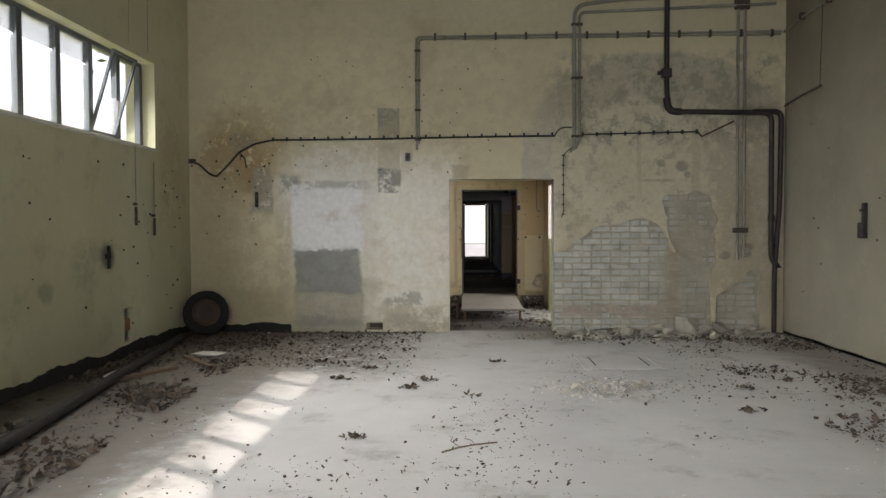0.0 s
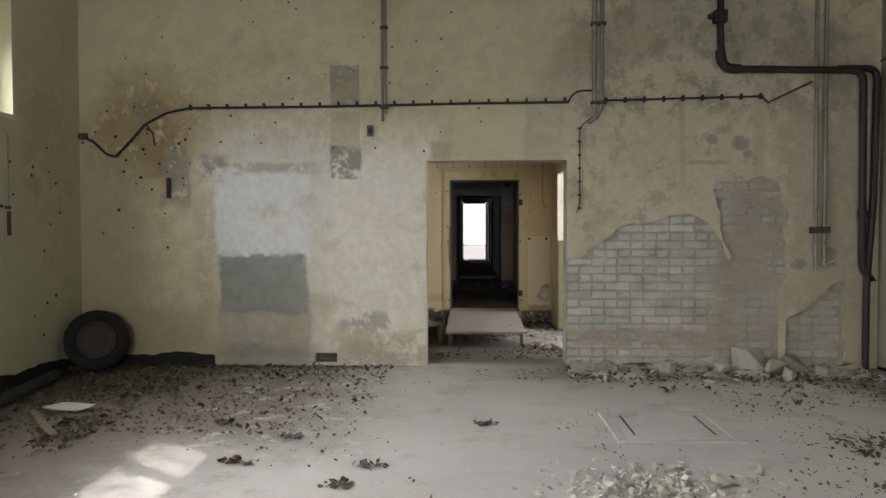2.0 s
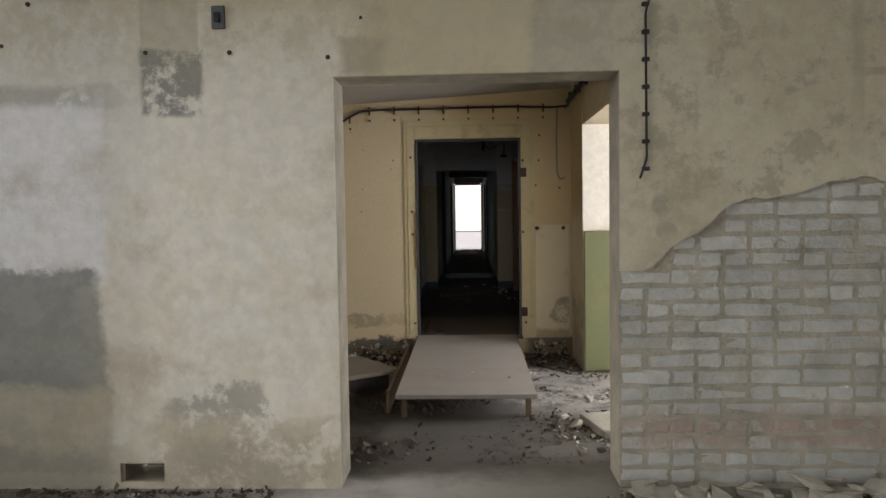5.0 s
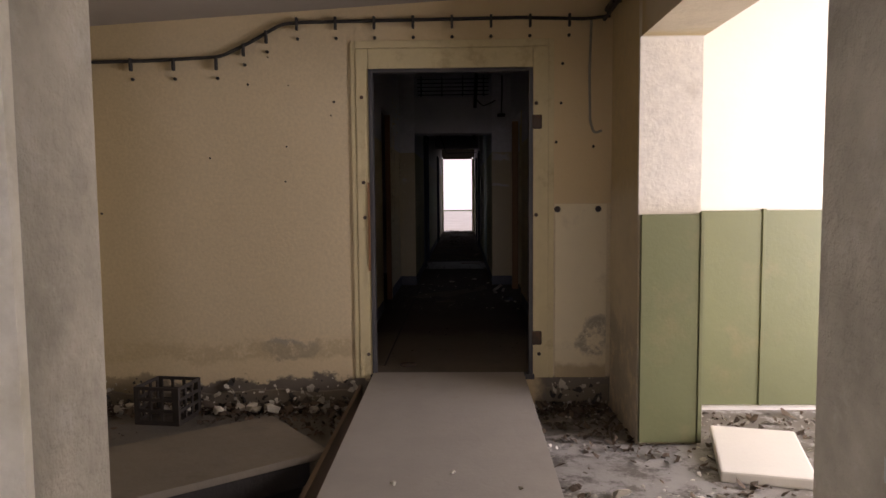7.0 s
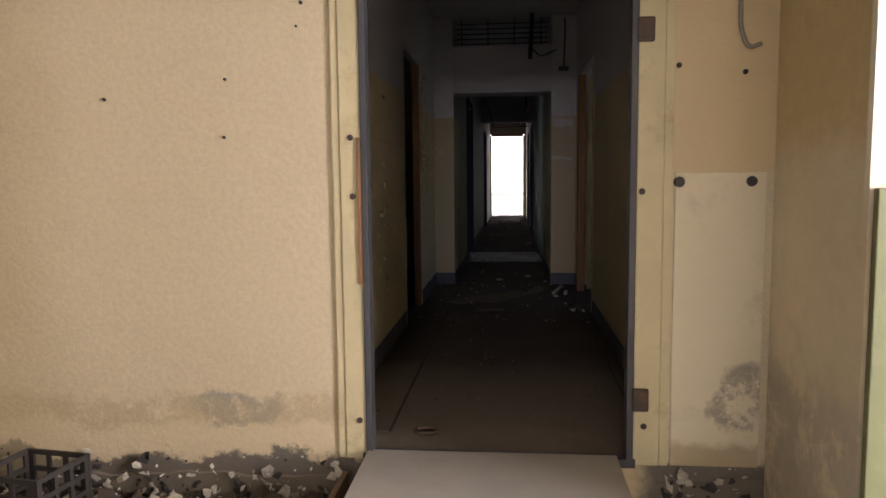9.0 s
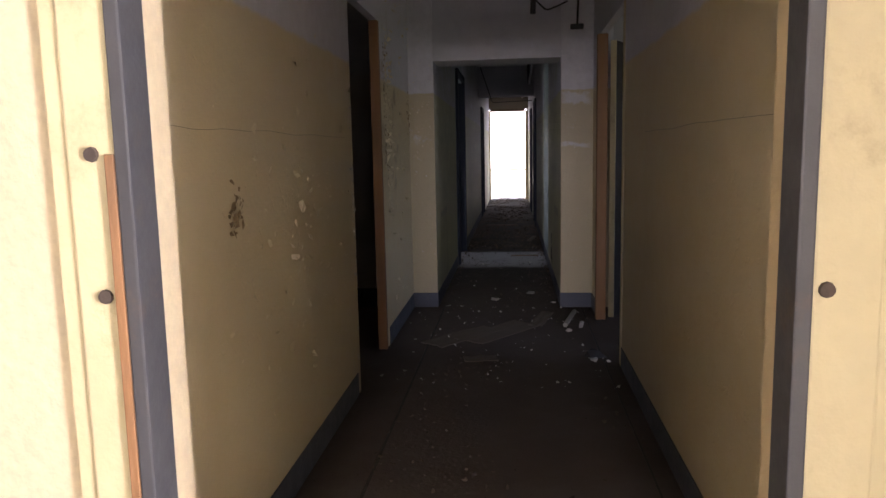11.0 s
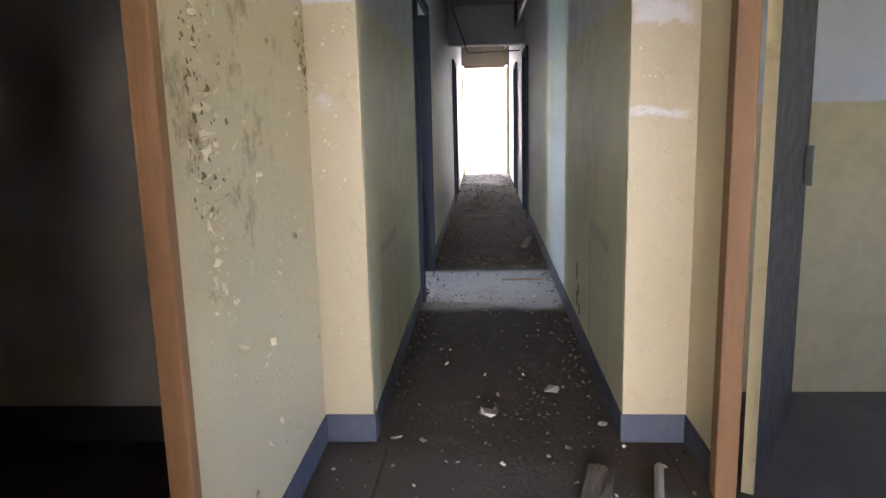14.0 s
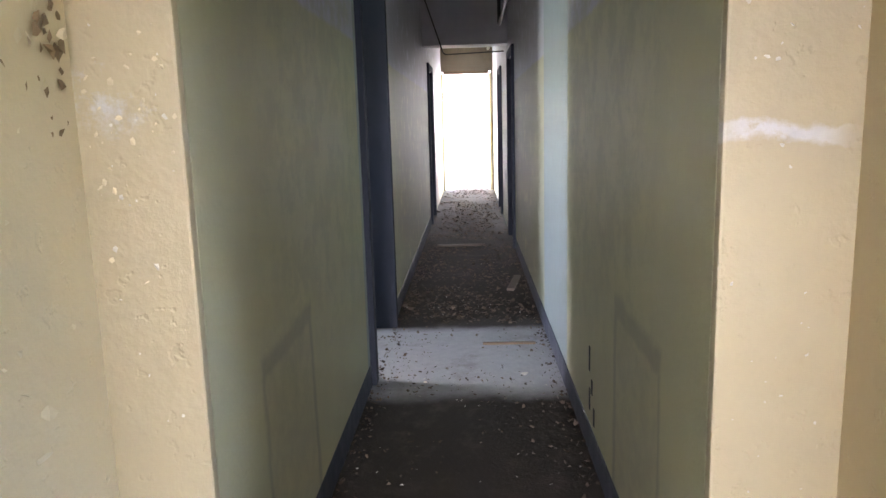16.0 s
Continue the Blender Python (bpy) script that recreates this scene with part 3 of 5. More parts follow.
for z in (0, 0.18):
    for x, y in ((-2.5, 10.13), (4.9, 10.13), (4.9, 13.38), (-2.5, 13.38)):
        bm.verts.new((x, y, 2.62 + 0.055 * x + z))
bm.verts.ensure_lookup_table()
bmesh.ops.convex_hull(bm, input=bm.verts)
structure("ceiling_vestibule", bm, m_soffit, "sloping grey soffit", "ceiling")

# corridor
CX0, CX1, PY, NX0, NX1, CEIL = 0.0, 1.45, 18.07, 0.2, 1.2, 2.95
structure("wall_corridor_west", wall("x", CX0, -0.05, 13.58, PY, FZ, CEIL, [(15.97, 16.82, FZ - 1, 2.3)]), m_corr, "glossy ochre oil paint wall, chipped, white above", "wall")
structure("wall_corridor_east", wall("x", CX1, CX1 + 0.05, 13.58, PY, FZ, CEIL, [(16.5, 17.64, FZ - 1, 2.3)]), m_corr, "glossy ochre oil paint wall, white above", "wall")
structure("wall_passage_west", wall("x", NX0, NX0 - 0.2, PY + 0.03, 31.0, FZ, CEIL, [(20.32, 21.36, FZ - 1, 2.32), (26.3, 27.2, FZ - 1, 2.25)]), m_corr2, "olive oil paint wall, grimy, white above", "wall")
structure("wall_passage_east", wall("x", NX1, NX1 + 0.2, PY + 0.03, 31.0, FZ, CEIL, [(24.3, 25.2, FZ - 1, 2.25), (27.2, 28.1, FZ - 1, 2.25)]), m_corr2, "olive oil paint wall with side-door light painted as a strip", "wall")
structure("wall_exit", wall("y", 31.0, 31.25, -0.5, 2.0, FZ, CEIL, [(0.19, 1.17, FZ - 1, 2.52)]), m_plate, "grimy wall round the bright exit", "wall")
structure("ceiling_corridor", one_box(-0.14, 1.65, 13.58, 31.2, CEIL, CEIL + 0.15), m_corr_white, "grimy whitewashed corridor ceiling", "ceiling")
pillar_w = structure("pillar_west", one_box(-0.15, NX0, PY, PY + 0.03, FZ, CEIL, bevel=0.006), m_pillar, "cream painted corridor pier with flaking paint", "pier")
pillar_e = structure("pillar_east", one_box(NX1, 1.6, PY, PY + 0.03, FZ, CEIL, bevel=0.006), m_pillar, "cream painted corridor pier with peeling patches", "pier")
structure("beam_1", one_box(NX0, NX1, PY + 0.01, PY + 0.41, 2.2, CEIL - 0.28), m_corr_white, "whitewashed beam across the corridor", "beam")
structure("beam_2", one_box(NX0, NX1, 25.4, 25.7, 2.44, CEIL), m_corr_white, "whitewashed beam across the corridor", "beam")


def skirting(name, x0, x1, y0, y1):
    return structure(name, one_box(x0, x1, y0, y1, FZ, FZ + 0.12, bevel=0.003), m_base, "blue-grey painted skirting", "skirting")


T = 0.006
skirting("baseboard_1", CX0, CX0 + T, 13.6, 15.9)
skirting("baseboard_2", CX0, CX0 + T, 16.9, PY - T)
skirting("baseboard_3", CX1 - T, CX1, 13.6, 16.43)
skirting("baseboard_4", CX1 - T, CX1, 17.72, PY - T)
skirting("baseboard_5", CX0, NX0 + T, PY - T, PY)
skirting("baseboard_6", NX1 - T, CX1, PY - T, PY)
skirting("baseboard_7", NX0, NX0 + T, PY, 20.25)
skirting("baseboard_8", NX0, NX0 + T, 21.44, 26.2)
skirting("baseboard_9", NX1 - T, NX1, PY, 24.2)


def side_room(name, x0, x1, y0, y1, hole=None, paint=None):
    """Plain walls that close a side room."""
    paint = paint or m_room
    out = x0 if abs(x0) > abs(x1 - 0.7) else x1
    bm = wall("x", out, out + (0.1 if out > 0 else -0.1), y0, y1, FZ, CEIL, [hole] if hole else [])
    structure("wall_" + name, bm, paint, "dim painted room wall", "wall")
    structure("wall_" + name + "_a", wall("y", y0, y0 - 0.08, x0, x1, FZ, CEIL), paint, "dim painted room wall", "wall")
    structure("wall_" + name + "_b", wall("y", y1, y1 + 0.08, x0, x1, FZ, CEIL), paint, "dim painted room wall", "wall")
    structure("ceiling_" + name, one_box(x0, x1, y0, y1, CEIL, CEIL + 0.1), m_corr_white, "room ceiling", "ceiling")


side_room("room_west", -3.5, -0.05, 14.2, 18.06, paint=m_room_grey)
# The east room's opening is unseen, added for its lamp.
side_room("room_east", 1.5, 4.5, 15.0, 18.6, (15.6, 17.0, 1.1, 2.4))
side_room("room_far_west", -2.0, 0.0, 19.0, 23.0, (20.35, 21.15, 1.5, 2.2))
side_room("room_end_west", -3.0, 0.0, 25.0, 28.4)
side_room("room_end_east", 1.4, 4.4, 23.6, 29.0)


# ---- small makers ----
def lump(name, x, y, z, size, seed, label, category="rubble", group="", material=None, flat=0.6):
    ob = part(name, rock(size, seed, flat), material or m_rubble)
    ob.location = (x, y, z)
    ob.rotation_euler = (0, 0, seed * 1.7)
    return tagged(ob, label, category, group)


def scatter(name, count, place, material, label, category, size=(0.01, 0.04), seed=1, curl=0.4, lift=0.004, up=(0, 0, 1)):
    """Loose flakes: bent six-sided chips, too many to count, as one object."""
    rng = random.Random(seed)
    verts, faces = [], []
    normal = Vector(up)
    for _ in range(count):
        p = place(rng)
        if p is None:
            continue
        s = rng.uniform(*size) * (0.5 + rng.random())
        q = normal.to_track_quat("Z", "Y").to_matrix() @ Euler((rng.gauss(0, curl), rng.gauss(0, curl), rng.uniform(0, 6.3))).to_matrix()
        base, n, asp = len(verts), rng.choice((4, 5, 6)), rng.uniform(0.4, 1.0)
        low = 0.0
        ring = []
        for i in range(n):
            a = 6.283 * i / n + rng.uniform(-0.3, 0.3)
            r = s * rng.uniform(0.6, 1.1)
            ring.append(q @ Vector((math.cos(a) * r, math.sin(a) * r * asp, rng.uniform(-0.15, 0.3) * s)))
        mid = q @ Vector((0, 0, 0.22 * s))
        low = min(v.dot(normal) for v in ring + [mid])
        off = Vector(p) + normal * (lift * rng.random() - low)
        verts += [tuple(v + off) for v in ring] + [tuple(mid + off)]
        faces += [(base + i, base + (i + 1) % n, base + n) for i in range(n)]
    me = bpy.data.meshes.new(name)
    me.from_pydata(verts, [], faces)
    me.materials.append(material)
    return tagged(new(name, me), label, category, kind="stuff")


def in_rect(x0, x1, y0, y1, z=0.0, clump=0.0, fx=1.0):
    def place(rng):
        for _ in range(12):
            x, y = rng.uniform(x0, x1), rng.uniform(y0, y1)
            if not clump or noise.noise(Vector((x * fx, y * fx, 4))) > clump + rng.gauss(0.1, 0.2):
                return (x, y, z)
        return None
    return place


def near(cx, cy, rx, ry, z=0.0):
    return lambda rng: (rng.gauss(cx, rx), rng.gauss(cy, ry), z)


def disc(bm, x, y, z, r, depth, axis="y"):
    """A short stud that stands out of a wall."""
    made = bmesh.ops.create_cone(bm, cap_ends=True, segments=10, radius1=r, radius2=r * 0.8, depth=depth)["verts"]
    turn = Matrix.Rotation(radians(90), 4, "X") if axis == "y" else Matrix.Rotation(radians(90), 4, "Y")
    bmesh.ops.transform(bm, matrix=Matrix.Translation((x, y, z)) @ turn, verts=made)
    return bm


# ---- hall: window strip in the west wall ----
def window_strip(name, y0, y1, bays, tilted=None):
    win = tagged(new(name), "long strip window with grey steel bars and dusty panes", "window", kind="structure")
    x, z0, z1 = HALL_X0 - 0.2, 2.54, 3.62
    frame_bm = bmesh.new()
    box(frame_bm, x - 0.03, x + 0.03, y0, y1, z0, z0 + 0.05)
    box(frame_bm, x - 0.03, x + 0.03, y0, y1, z1 - 0.05, z1)
    part("window_frame", frame_bm, m_mullion, win)
    step = (y1 - y0) / bays
    for i in range(bays + 1):
        w = 0.045 if 0 < i < bays else 0.04
        c = min(max(y0 + i * step, y0 + w), y1 - w)
        part("mullion", one_box(x - 0.035, x + 0.04, c - w, c + w, z0 + 0.05, z1 - 0.05, bevel=0.006), m_mullion, win)
    for i in range(bays):
        a, b = y0 + i * step + 0.036, y0 + (i + 1) * step - 0.036
        if i == tilted:
            sash = part("sash", bmesh.new(), m_mullion, win, "steel sash that stands tilted open")
            bm = bmesh.new()
            hgt = z1 - z0 - 0.12
            for bx in ((-0.015, 0.015, a, b, 0, 0.03), (-0.015, 0.015, a, b, hgt - 0.03, hgt), (-0.015, 0.015, a, a + 0.03, 0.03, hgt - 0.03), (-0.015, 0.015, b - 0.03, b, 0.03, hgt - 0.03)):
                box(bm, *bx)
            bm.to_mesh(sash.data)
            bm.free()
            sash.matrix_world = Matrix.Translation((x, 0, z0 + 0.06)) @ Matrix.Rotation(radians(17), 4, "Y")
            g = part("pane", one_box(-0.002, 0.002, a + 0.031, b - 0.031, 0.031, hgt * 0.45), m_glass, sash, "broken lower rest of a pane")
            g.visible_shadow = False
        elif tilted is None or i < tilted:
            g = part("pane", one_box(x - 0.003, x + 0.003, a, b, z0 + 0.051, z1 - 0.051), m_glass, win)
            g.visible_shadow = False
    return win


m_mullion = surface("grey_steel_window_paint", (0.11, 0.12, 0.125), 0.55, var=0.2, bump=0.15)
window_strip("window_1", 2.3, 8.70, 10, 8)
# Out of view: a further strip and a south window, added for light.
window_strip("window_2", -5.5, 1.6, 12)
south = tagged(new("window_3"), "tall unseen window added behind the start to light the hall", "window", kind="structure")
for i in range(5):
    part("mullion", one_box(-1.4 + i * 0.94, -1.36 + i * 0.94, HALL_Y0 - 0.2, HALL_Y0 - 0.14, 1.2, 3.8), m_mullion, south)
m_sill = surface("pale_sill_paint", (0.62, 0.61, 0.55), 0.8, var=0.1)
structure("trim_sill", one_box(HALL_X0 - 0.17, HALL_X0 + 0.012, 2.25, 8.74, 2.50, 2.535, bevel=0.004), m_sill, "pale window sill edge", "sill")


# ---- hall: pipes and cables on the north wall ----
WY = 9.815


conduit = empty("conduit_pipe", "thin grey conduit pipe clamped along the plaster wall", "pipe", -0.415, WY, 2.6)
tube("pipe", [(0, 0, 0.02), (0, 0, 1.62), (5.12, 0, 1.64)], 0.017, m_pipe_grey, conduit, 0.07)
tube("pipe", [(0.035, 0, 0.1), (0.035, 0, 1.585), (5.12, 0, 1.60)], 0.013, m_pipe_grey, conduit, 0.06)
for i in range(12):
    part("clamp", one_box(0.25 + i * 0.43, 0.28 + i * 0.43, -0.03, 0.022, 1.57, 1.67, bevel=0.005), m_rust, conduit)
for i in range(4):
    part("clamp", one_box(-0.025, 0.06, -0.03, 0.022, 0.15 + i * 0.42, 0.18 + i * 0.42, bevel=0.005), m_rust, conduit)

riser = empty("riser_pipes", "pair of grey riser pipes bending along the top of the wall", "pipe", 1.82, WY - 0.02, 2.6)
tube("pipe", [(0.0, 0, 0.05), (0, 0, 2.03), (0.6, 0, 2.1), (2.1, 0, 2.16)], 0.026, m_pipe_grey, riser, 0.17)
tube("pipe", [(-0.06, 0, -0.02), (0.06, 0, 0.08), (0.075, 0, 0.2), (0.075, 0, 1.93), (2.8, 0, 2.02)], 0.022, m_pipe_grey, riser, 0.09)
for z in (0.18, 1.0, 1.75):
    part("clamp", one_box(-0.04, 0.115, -0.035, 0.042, z, z + 0.03, bevel=0.005), m_rust, riser)

black = empty("black_pipes", "thick black iron pipes with elbows and flange", "pipe", 3.11, WY - 0.04, 0)
tube("pipe", [(0, 0, 4.75), (0, 0, 3.5), (0.02, 0, 3.13), (1.46, 0, 3.10), (1.47, 0, 1.0), (1.57, 0, 0.95)], 0.036, m_pipe_dark, black, 0.13)
tube("pipe", [(1.2, 0, 3.12), (1.60, 0, 3.12), (1.58, 0, 1.8), (1.52, 0, 0.9), (1.52, 0, 0.0)], 0.034, m_pipe_dark, black, 0.12)
part("flange", one_box(-0.075, 0.06, -0.06, 0.06, 3.60, 3.73, bevel=0.02), m_pipe_dark, black)
part("valve_stub", one_box(-0.13, -0.07, -0.02, 0.02, 3.64, 3.69, bevel=0.008), m_pipe_dark, black)
tube("elbow", [(0, 0, 3.32), (0.02, 0, 3.13), (0.2, 0, 3.127)], 0.05, m_pipe_dark, black, 0.12)
tube("collar", [(1.47, 0, 1.66), (1.47, 0, 1.58)], 0.048, m_pipe_dark, black)

drops = empty("drop_pipes", "pair of slim grey drop pipes with hooked ends", "pipe", 4.1, WY - 0.01, 0)
tube("pipe", [(0, 0, 5.3), (0.02, 0, 1.04)], 0.02, m_pipe_grey, drops)
tube("pipe", [(0.1, 0, 5.3), (0.11, 0, 1.08), (0.2, -0.03, 1.14)], 0.02, m_pipe_grey, drops, 0.04)
part("clamp", one_box(-0.04, 0.16, -0.03, 0.032, 1.42, 1.49, bevel=0.006), m_rust, drops)
part("clamp", one_box(-0.04, 0.16, -0.03, 0.032, 4.55, 4.75, bevel=0.006), m_rust, drops)

cable = empty("wall_cable", "black cable on many small clips across the wall", "cable", 0, WY, 2.755)
tube("cable", [(-3.68, 0, -0.28), (-3.55, -0.02, -0.33), (-3.4, -0.03, -0.47), (-3.3, -0.03, -0.50), (-3.15, -0.03, -0.35), (-2.98, -0.01, -0.15), (-2.75, 0, -0.03),
               (-2.5, 0, 0.02), (-1.0, 0, 0.025), (0.5, 0, 0.045), (1.55, 0, 0.05)], 0.013, m_cable, cable, 0.03)
tube("cable", [(1.55, 0, 0.05), (1.58, 0, 0.12), (1.66, 0, 0.17), (1.82, 0, 0.17)], 0.009, m_cable, cable, 0.04)
for i in range(21):
    part("clip", one_box(-2.5 + i * 0.2, -2.475 + i * 0.2, -0.02, 0.022, 0.0 + i * 0.0022, 0.055 + i * 0.0022, bevel=0.004), m_cable, cable)
part("junction_box", one_box(-3.72, -3.62, -0.02, 0.02, -0.31, -0.24, bevel=0.01), m_rust, cable)
tube("cable", [(-2.98, 0, -0.15), (-2.9, 0, -0.25), (-2.88, 0, -0.38)], 0.008, m_cable, cable)

cable2 = empty("short_wall_cable", "thin black cable on clips ending in a loose rod", "cable", 1.93, WY, 2.82)
tube("cable", [(0, 0, 0), (1.64, 0, 0.03)], 0.010, m_cable, cable2)
tube("rod", [(1.62, 0, 0.03), (1.68, -0.02, -0.04), (2.1, -0.08, 0.16)], 0.013, m_rust, cable2)
for i in range(9):
    part("clip", one_box(0.0 + i * 0.2, 0.025 + i * 0.2, -0.018, 0.022, -0.03 + i * 0.004, 0.03 + i * 0.004, bevel=0.004), m_cable, cable2)

cable3 = empty("door_cable", "thin cable on clips beside the doorway", "cable", 1.67, WY + 0.008, 2.64)
tube("cable", [(0.2, 0, 0.0), (0.12, 0, 0.0), (0.02, 0, -0.08), (0.0, 0, -0.15), (0.005, 0, -0.9), (-0.03, 0, -1.0)], 0.006, m_cable, cable3, 0.02)
for i in range(7):
    part("clip", one_box(-0.018, 0.018, -0.012, 0.016, -0.96 + i * 0.14, -0.94 + i * 0.14, bevel=0.003), m_cable, cable3)

switch = empty("wall_switch", "small broken dark switch on the wall", "switch", -0.55, 9.825, 2.52)
part("plate", one_box(-0.035, 0.035, -0.004, 0.012, -0.06, 0.06, bevel=0.004), m_mullion, switch)
part("knob", one_box(-0.015, 0.015, -0.03, -0.004, -0.03, 0.02, bevel=0.006), m_cable, switch)
box2 = empty("fuse_box_rest", "black burnt socket rest on stained plaster", "switch", -2.74, 9.825, 1.92)
part("plate", one_box(-0.022, 0.022, -0.01, 0.012, -0.11, 0.11, bevel=0.006), m_cable, box2)
part("stub", one_box(-0.015, 0.015, -0.03, -0.01, 0.02, 0.07, bevel=0.006), m_rust, box2)

tie = empty("wall_anchor", "black iron wall anchor with rounded weight", "bracket", 4.76, 7.73, 1.57)
part("bar", one_box(-0.025, 0.02, -0.025, 0.025, -0.2, 0.2, bevel=0.008), m_pipe_dark, tie)
part("weight", one_box(-0.06, -0.02, -0.05, 0.05, -0.2, -0.02, bevel=0.018), m_pipe_dark, tie)
part("hook", one_box(-0.05, -0.02, -0.06, 0.03, 0.10, 0.13, bevel=0.008), m_pipe_dark, tie)
rod = empty("iron_rod", "thin dark iron rod jutting along the wall", "rod", 4.74, 9.7, 3.2)
tube("bar", [(0.02, 0.1, 0.0), (-0.02, -0.5, 0.04), (-0.03, -1.04, 0.06)], 0.013, m_rust, rod)
tube("wire", [(-0.03, -1.0, 0.06), (-0.01, -1.02, 1.2), (0.02, -1.02, 2.1)], 0.004, m_cable, rod)
top_pipe = empty("high_conduit", "grey conduit pipe high on the wall", "pipe", 4.74, 9.7, 4.25)
tube("pipe", [(0, 0.1, -0.02), (0, -0.5, 0.03), (0, -4.0, 0.06)], 0.018, m_pipe_grey, top_pipe)
for i in range(5):
    part("clamp", one_box(-0.03, 0.04, -0.45 - i * 0.7, -0.41 - i * 0.7, 0.0, 0.09, bevel=0.006), m_rust, top_pipe)

# west wall fittings
for y, z0, z1 in ((8.06, 1.55, 2.5), (8.57, 1.42, 2.35)):
    pull = empty("pull_rod", "thin window pull rod with a grey grip", "rod", HALL_X0 + 0.03, y, z0)
    tube("rod", [(0, 0, 0.2), (0.0, 0.0, z1 - z0)], 0.007, m_pipe_grey, pull)
    tube("grip", [(0, 0, 0), (0, 0, 0.22)], 0.017, m_rust, pull)
    part("bracket", one_box(-0.03, 0.01, -0.02, 0.02, 0.24, 0.27), m_rust, pull)
    tube("cord", [(-0.01, -0.1, 3.7 - z0), (-0.01, -0.08, 5.35 - z0)], 0.004, m_pipe_grey, pull)
stub = empty("burnt_socket", "black burnt socket on the green wall", "switch", HALL_X0, 7.42, 1.2)
part("plate", one_box(-0.01, 0.02, -0.025, 0.025, -0.14, 0.12, bevel=0.008), m_black, stub)
part("knob", one_box(0.02, 0.05, -0.12, -0.02, -0.03, 0.03, bevel=0.012), m_black, stub)


def ragged_strip(name, along, fixed, u0, u1, height, label, depth=0.012, paint=None):
    """A tarred foot of a wall with an uneven upper edge."""
    verts, faces = [], []
    n = int((u1 - u0) / 0.05)
    for i in range(n + 1):
        u = u0 + (u1 - u0) * i / n
        h = height * (1 + 0.45 * noise.noise(Vector((u * 2.1, fixed, 0))) + 0.2 * noise.noise(Vector((u * 9, fixed, 3))))
        for d, z in ((depth, 0), (depth, h), (-0.002, h + 0.006)):
            verts.append((fixed + d, u, z) if along == "y" else (u, fixed - d, z))
    for i in range(n):
        a = i * 3
        faces += [(a, a + 3, a + 4, a + 1), (a + 1, a + 4, a + 5, a + 2)]
    me = bpy.data.meshes.new(name)
    me.from_pydata(verts, [], faces)
    me.materials.append(paint or m_black)
    return tagged(new(name, me), label, "skirting", kind="structure")


ragged_strip("trim_tar_west", "y", HALL_X0, -5.9, 9.83, 0.13, "black tarred foot of the wall")
ragged_strip("trim_tar_north", "x", 9.838, -3.7, -2.25, 0.11, "black tarred foot of the wall")
ragged_strip("trim_tar_east", "y", HALL_X1 - 0.012, -5.9, 9.83, 0.03, "dark dirty foot of the wall")
niche_block = empty("niche_filling", "broken wood and plaster in a wall hole, dark block behind", "rubble", HALL_X0 - 0.16, 7.89, 0.17)
# Near-black block closes the hole; its colour stands for the shade inside.
part("brick_core", one_box(-0.2, -0.05, -0.108, 0.108, 0.002, 0.398), m_hole, niche_block)
part("board", one_box(-0.03, 0.13, -0.1, 0.1, 0.12, 0.27, bevel=0.006), m_post, niche_block)
part("plaster_lump", rock(0.09, 4), m_chips, niche_block)


# ---- hall: loose things ----
def tyre_thing(x, y, z):
    t = empty("car_tyre", "old black car tyre with rusty rim leaning in the corner", "tyre", x, y, z)
    R0, W = 0.315, 0.18
    prof = [(0.60, 0.40), (0.66, 0.50), (0.80, 0.55), (0.93, 0.50), (0.985, 0.40), (1.0, 0.2), (1.0, 0), (1.0, -0.2), (0.985, -0.40), (0.93, -0.50), (0.80, -0.55), (0.66, -0.50), (0.60, -0.40)]
    bm, seg = bmesh.new(), 40
    rings = []
    for i in range(seg):
        a = 6.28319 * i / seg
        g = 0.985 if i % 2 else 1.0
        rings.append([bm.verts.new((math.cos(a) * r * R0 * (g if r > 0.97 else 1), w * W, math.sin(a) * r * R0 * (g if r > 0.97 else 1))) for r, w in prof])
    for i in range(seg):
        for j in range(len(prof) - 1):
            bm.faces.new((rings[i][j], rings[i][j + 1], rings[(i + 1) % seg][j + 1], rings[(i + 1) % seg][j]))
    part("tyre", bm, m_rubber, t, smooth=True)
    bm, seg = bmesh.new(), 32
    prof = [(0.60, -0.40), (0.57, -0.38), (0.53, -0.15), (0.30, -0.05), (0.26, -0.16), (0.10, -0.16), (0.08, -0.08), (0.0, -0.08)]
    rings = [[bm.verts.new((math.cos(6.28319 * i / seg) * r * R0, w * W, math.sin(6.28319 * i / seg) * r * R0)) for r, w in prof[:-1]] for i in range(seg)]
    for i in range(seg):
        for j in range(len(prof) - 2):
            bm.faces.new((rings[i][j], rings[(i + 1) % seg][j], rings[(i + 1) % seg][j + 1], rings[i][j + 1]))
    bm.faces.new([r[-1] for r in rings])
    part("rim", bm, m_rust, t, "rusty steel rim", smooth=True)
    for i in range(5):
        a = 6.28319 * i / 5
        bm = disc(bmesh.new(), math.cos(a) * 0.2 * R0, -0.17 * W, math.sin(a) * 0.2 * R0, 0.01, 0.012)
        part("wheel_bolt", bm, m_pipe_dark, t)
    t.rotation_euler = (radians(-14), 0, radians(22))
    return t


tyre_thing(-3.38, 9.50, 0.315)

beam = empty("timber_beam", "long dirty timber beam lying along the wall", "beam", -3.2, 5.4, 0)
tube("beam", [(0.62, -3.6, 0.05), (0.3, -0.8, 0.05), (-0.33, 3.6, 0.06)], 0.05, m_hole, beam)
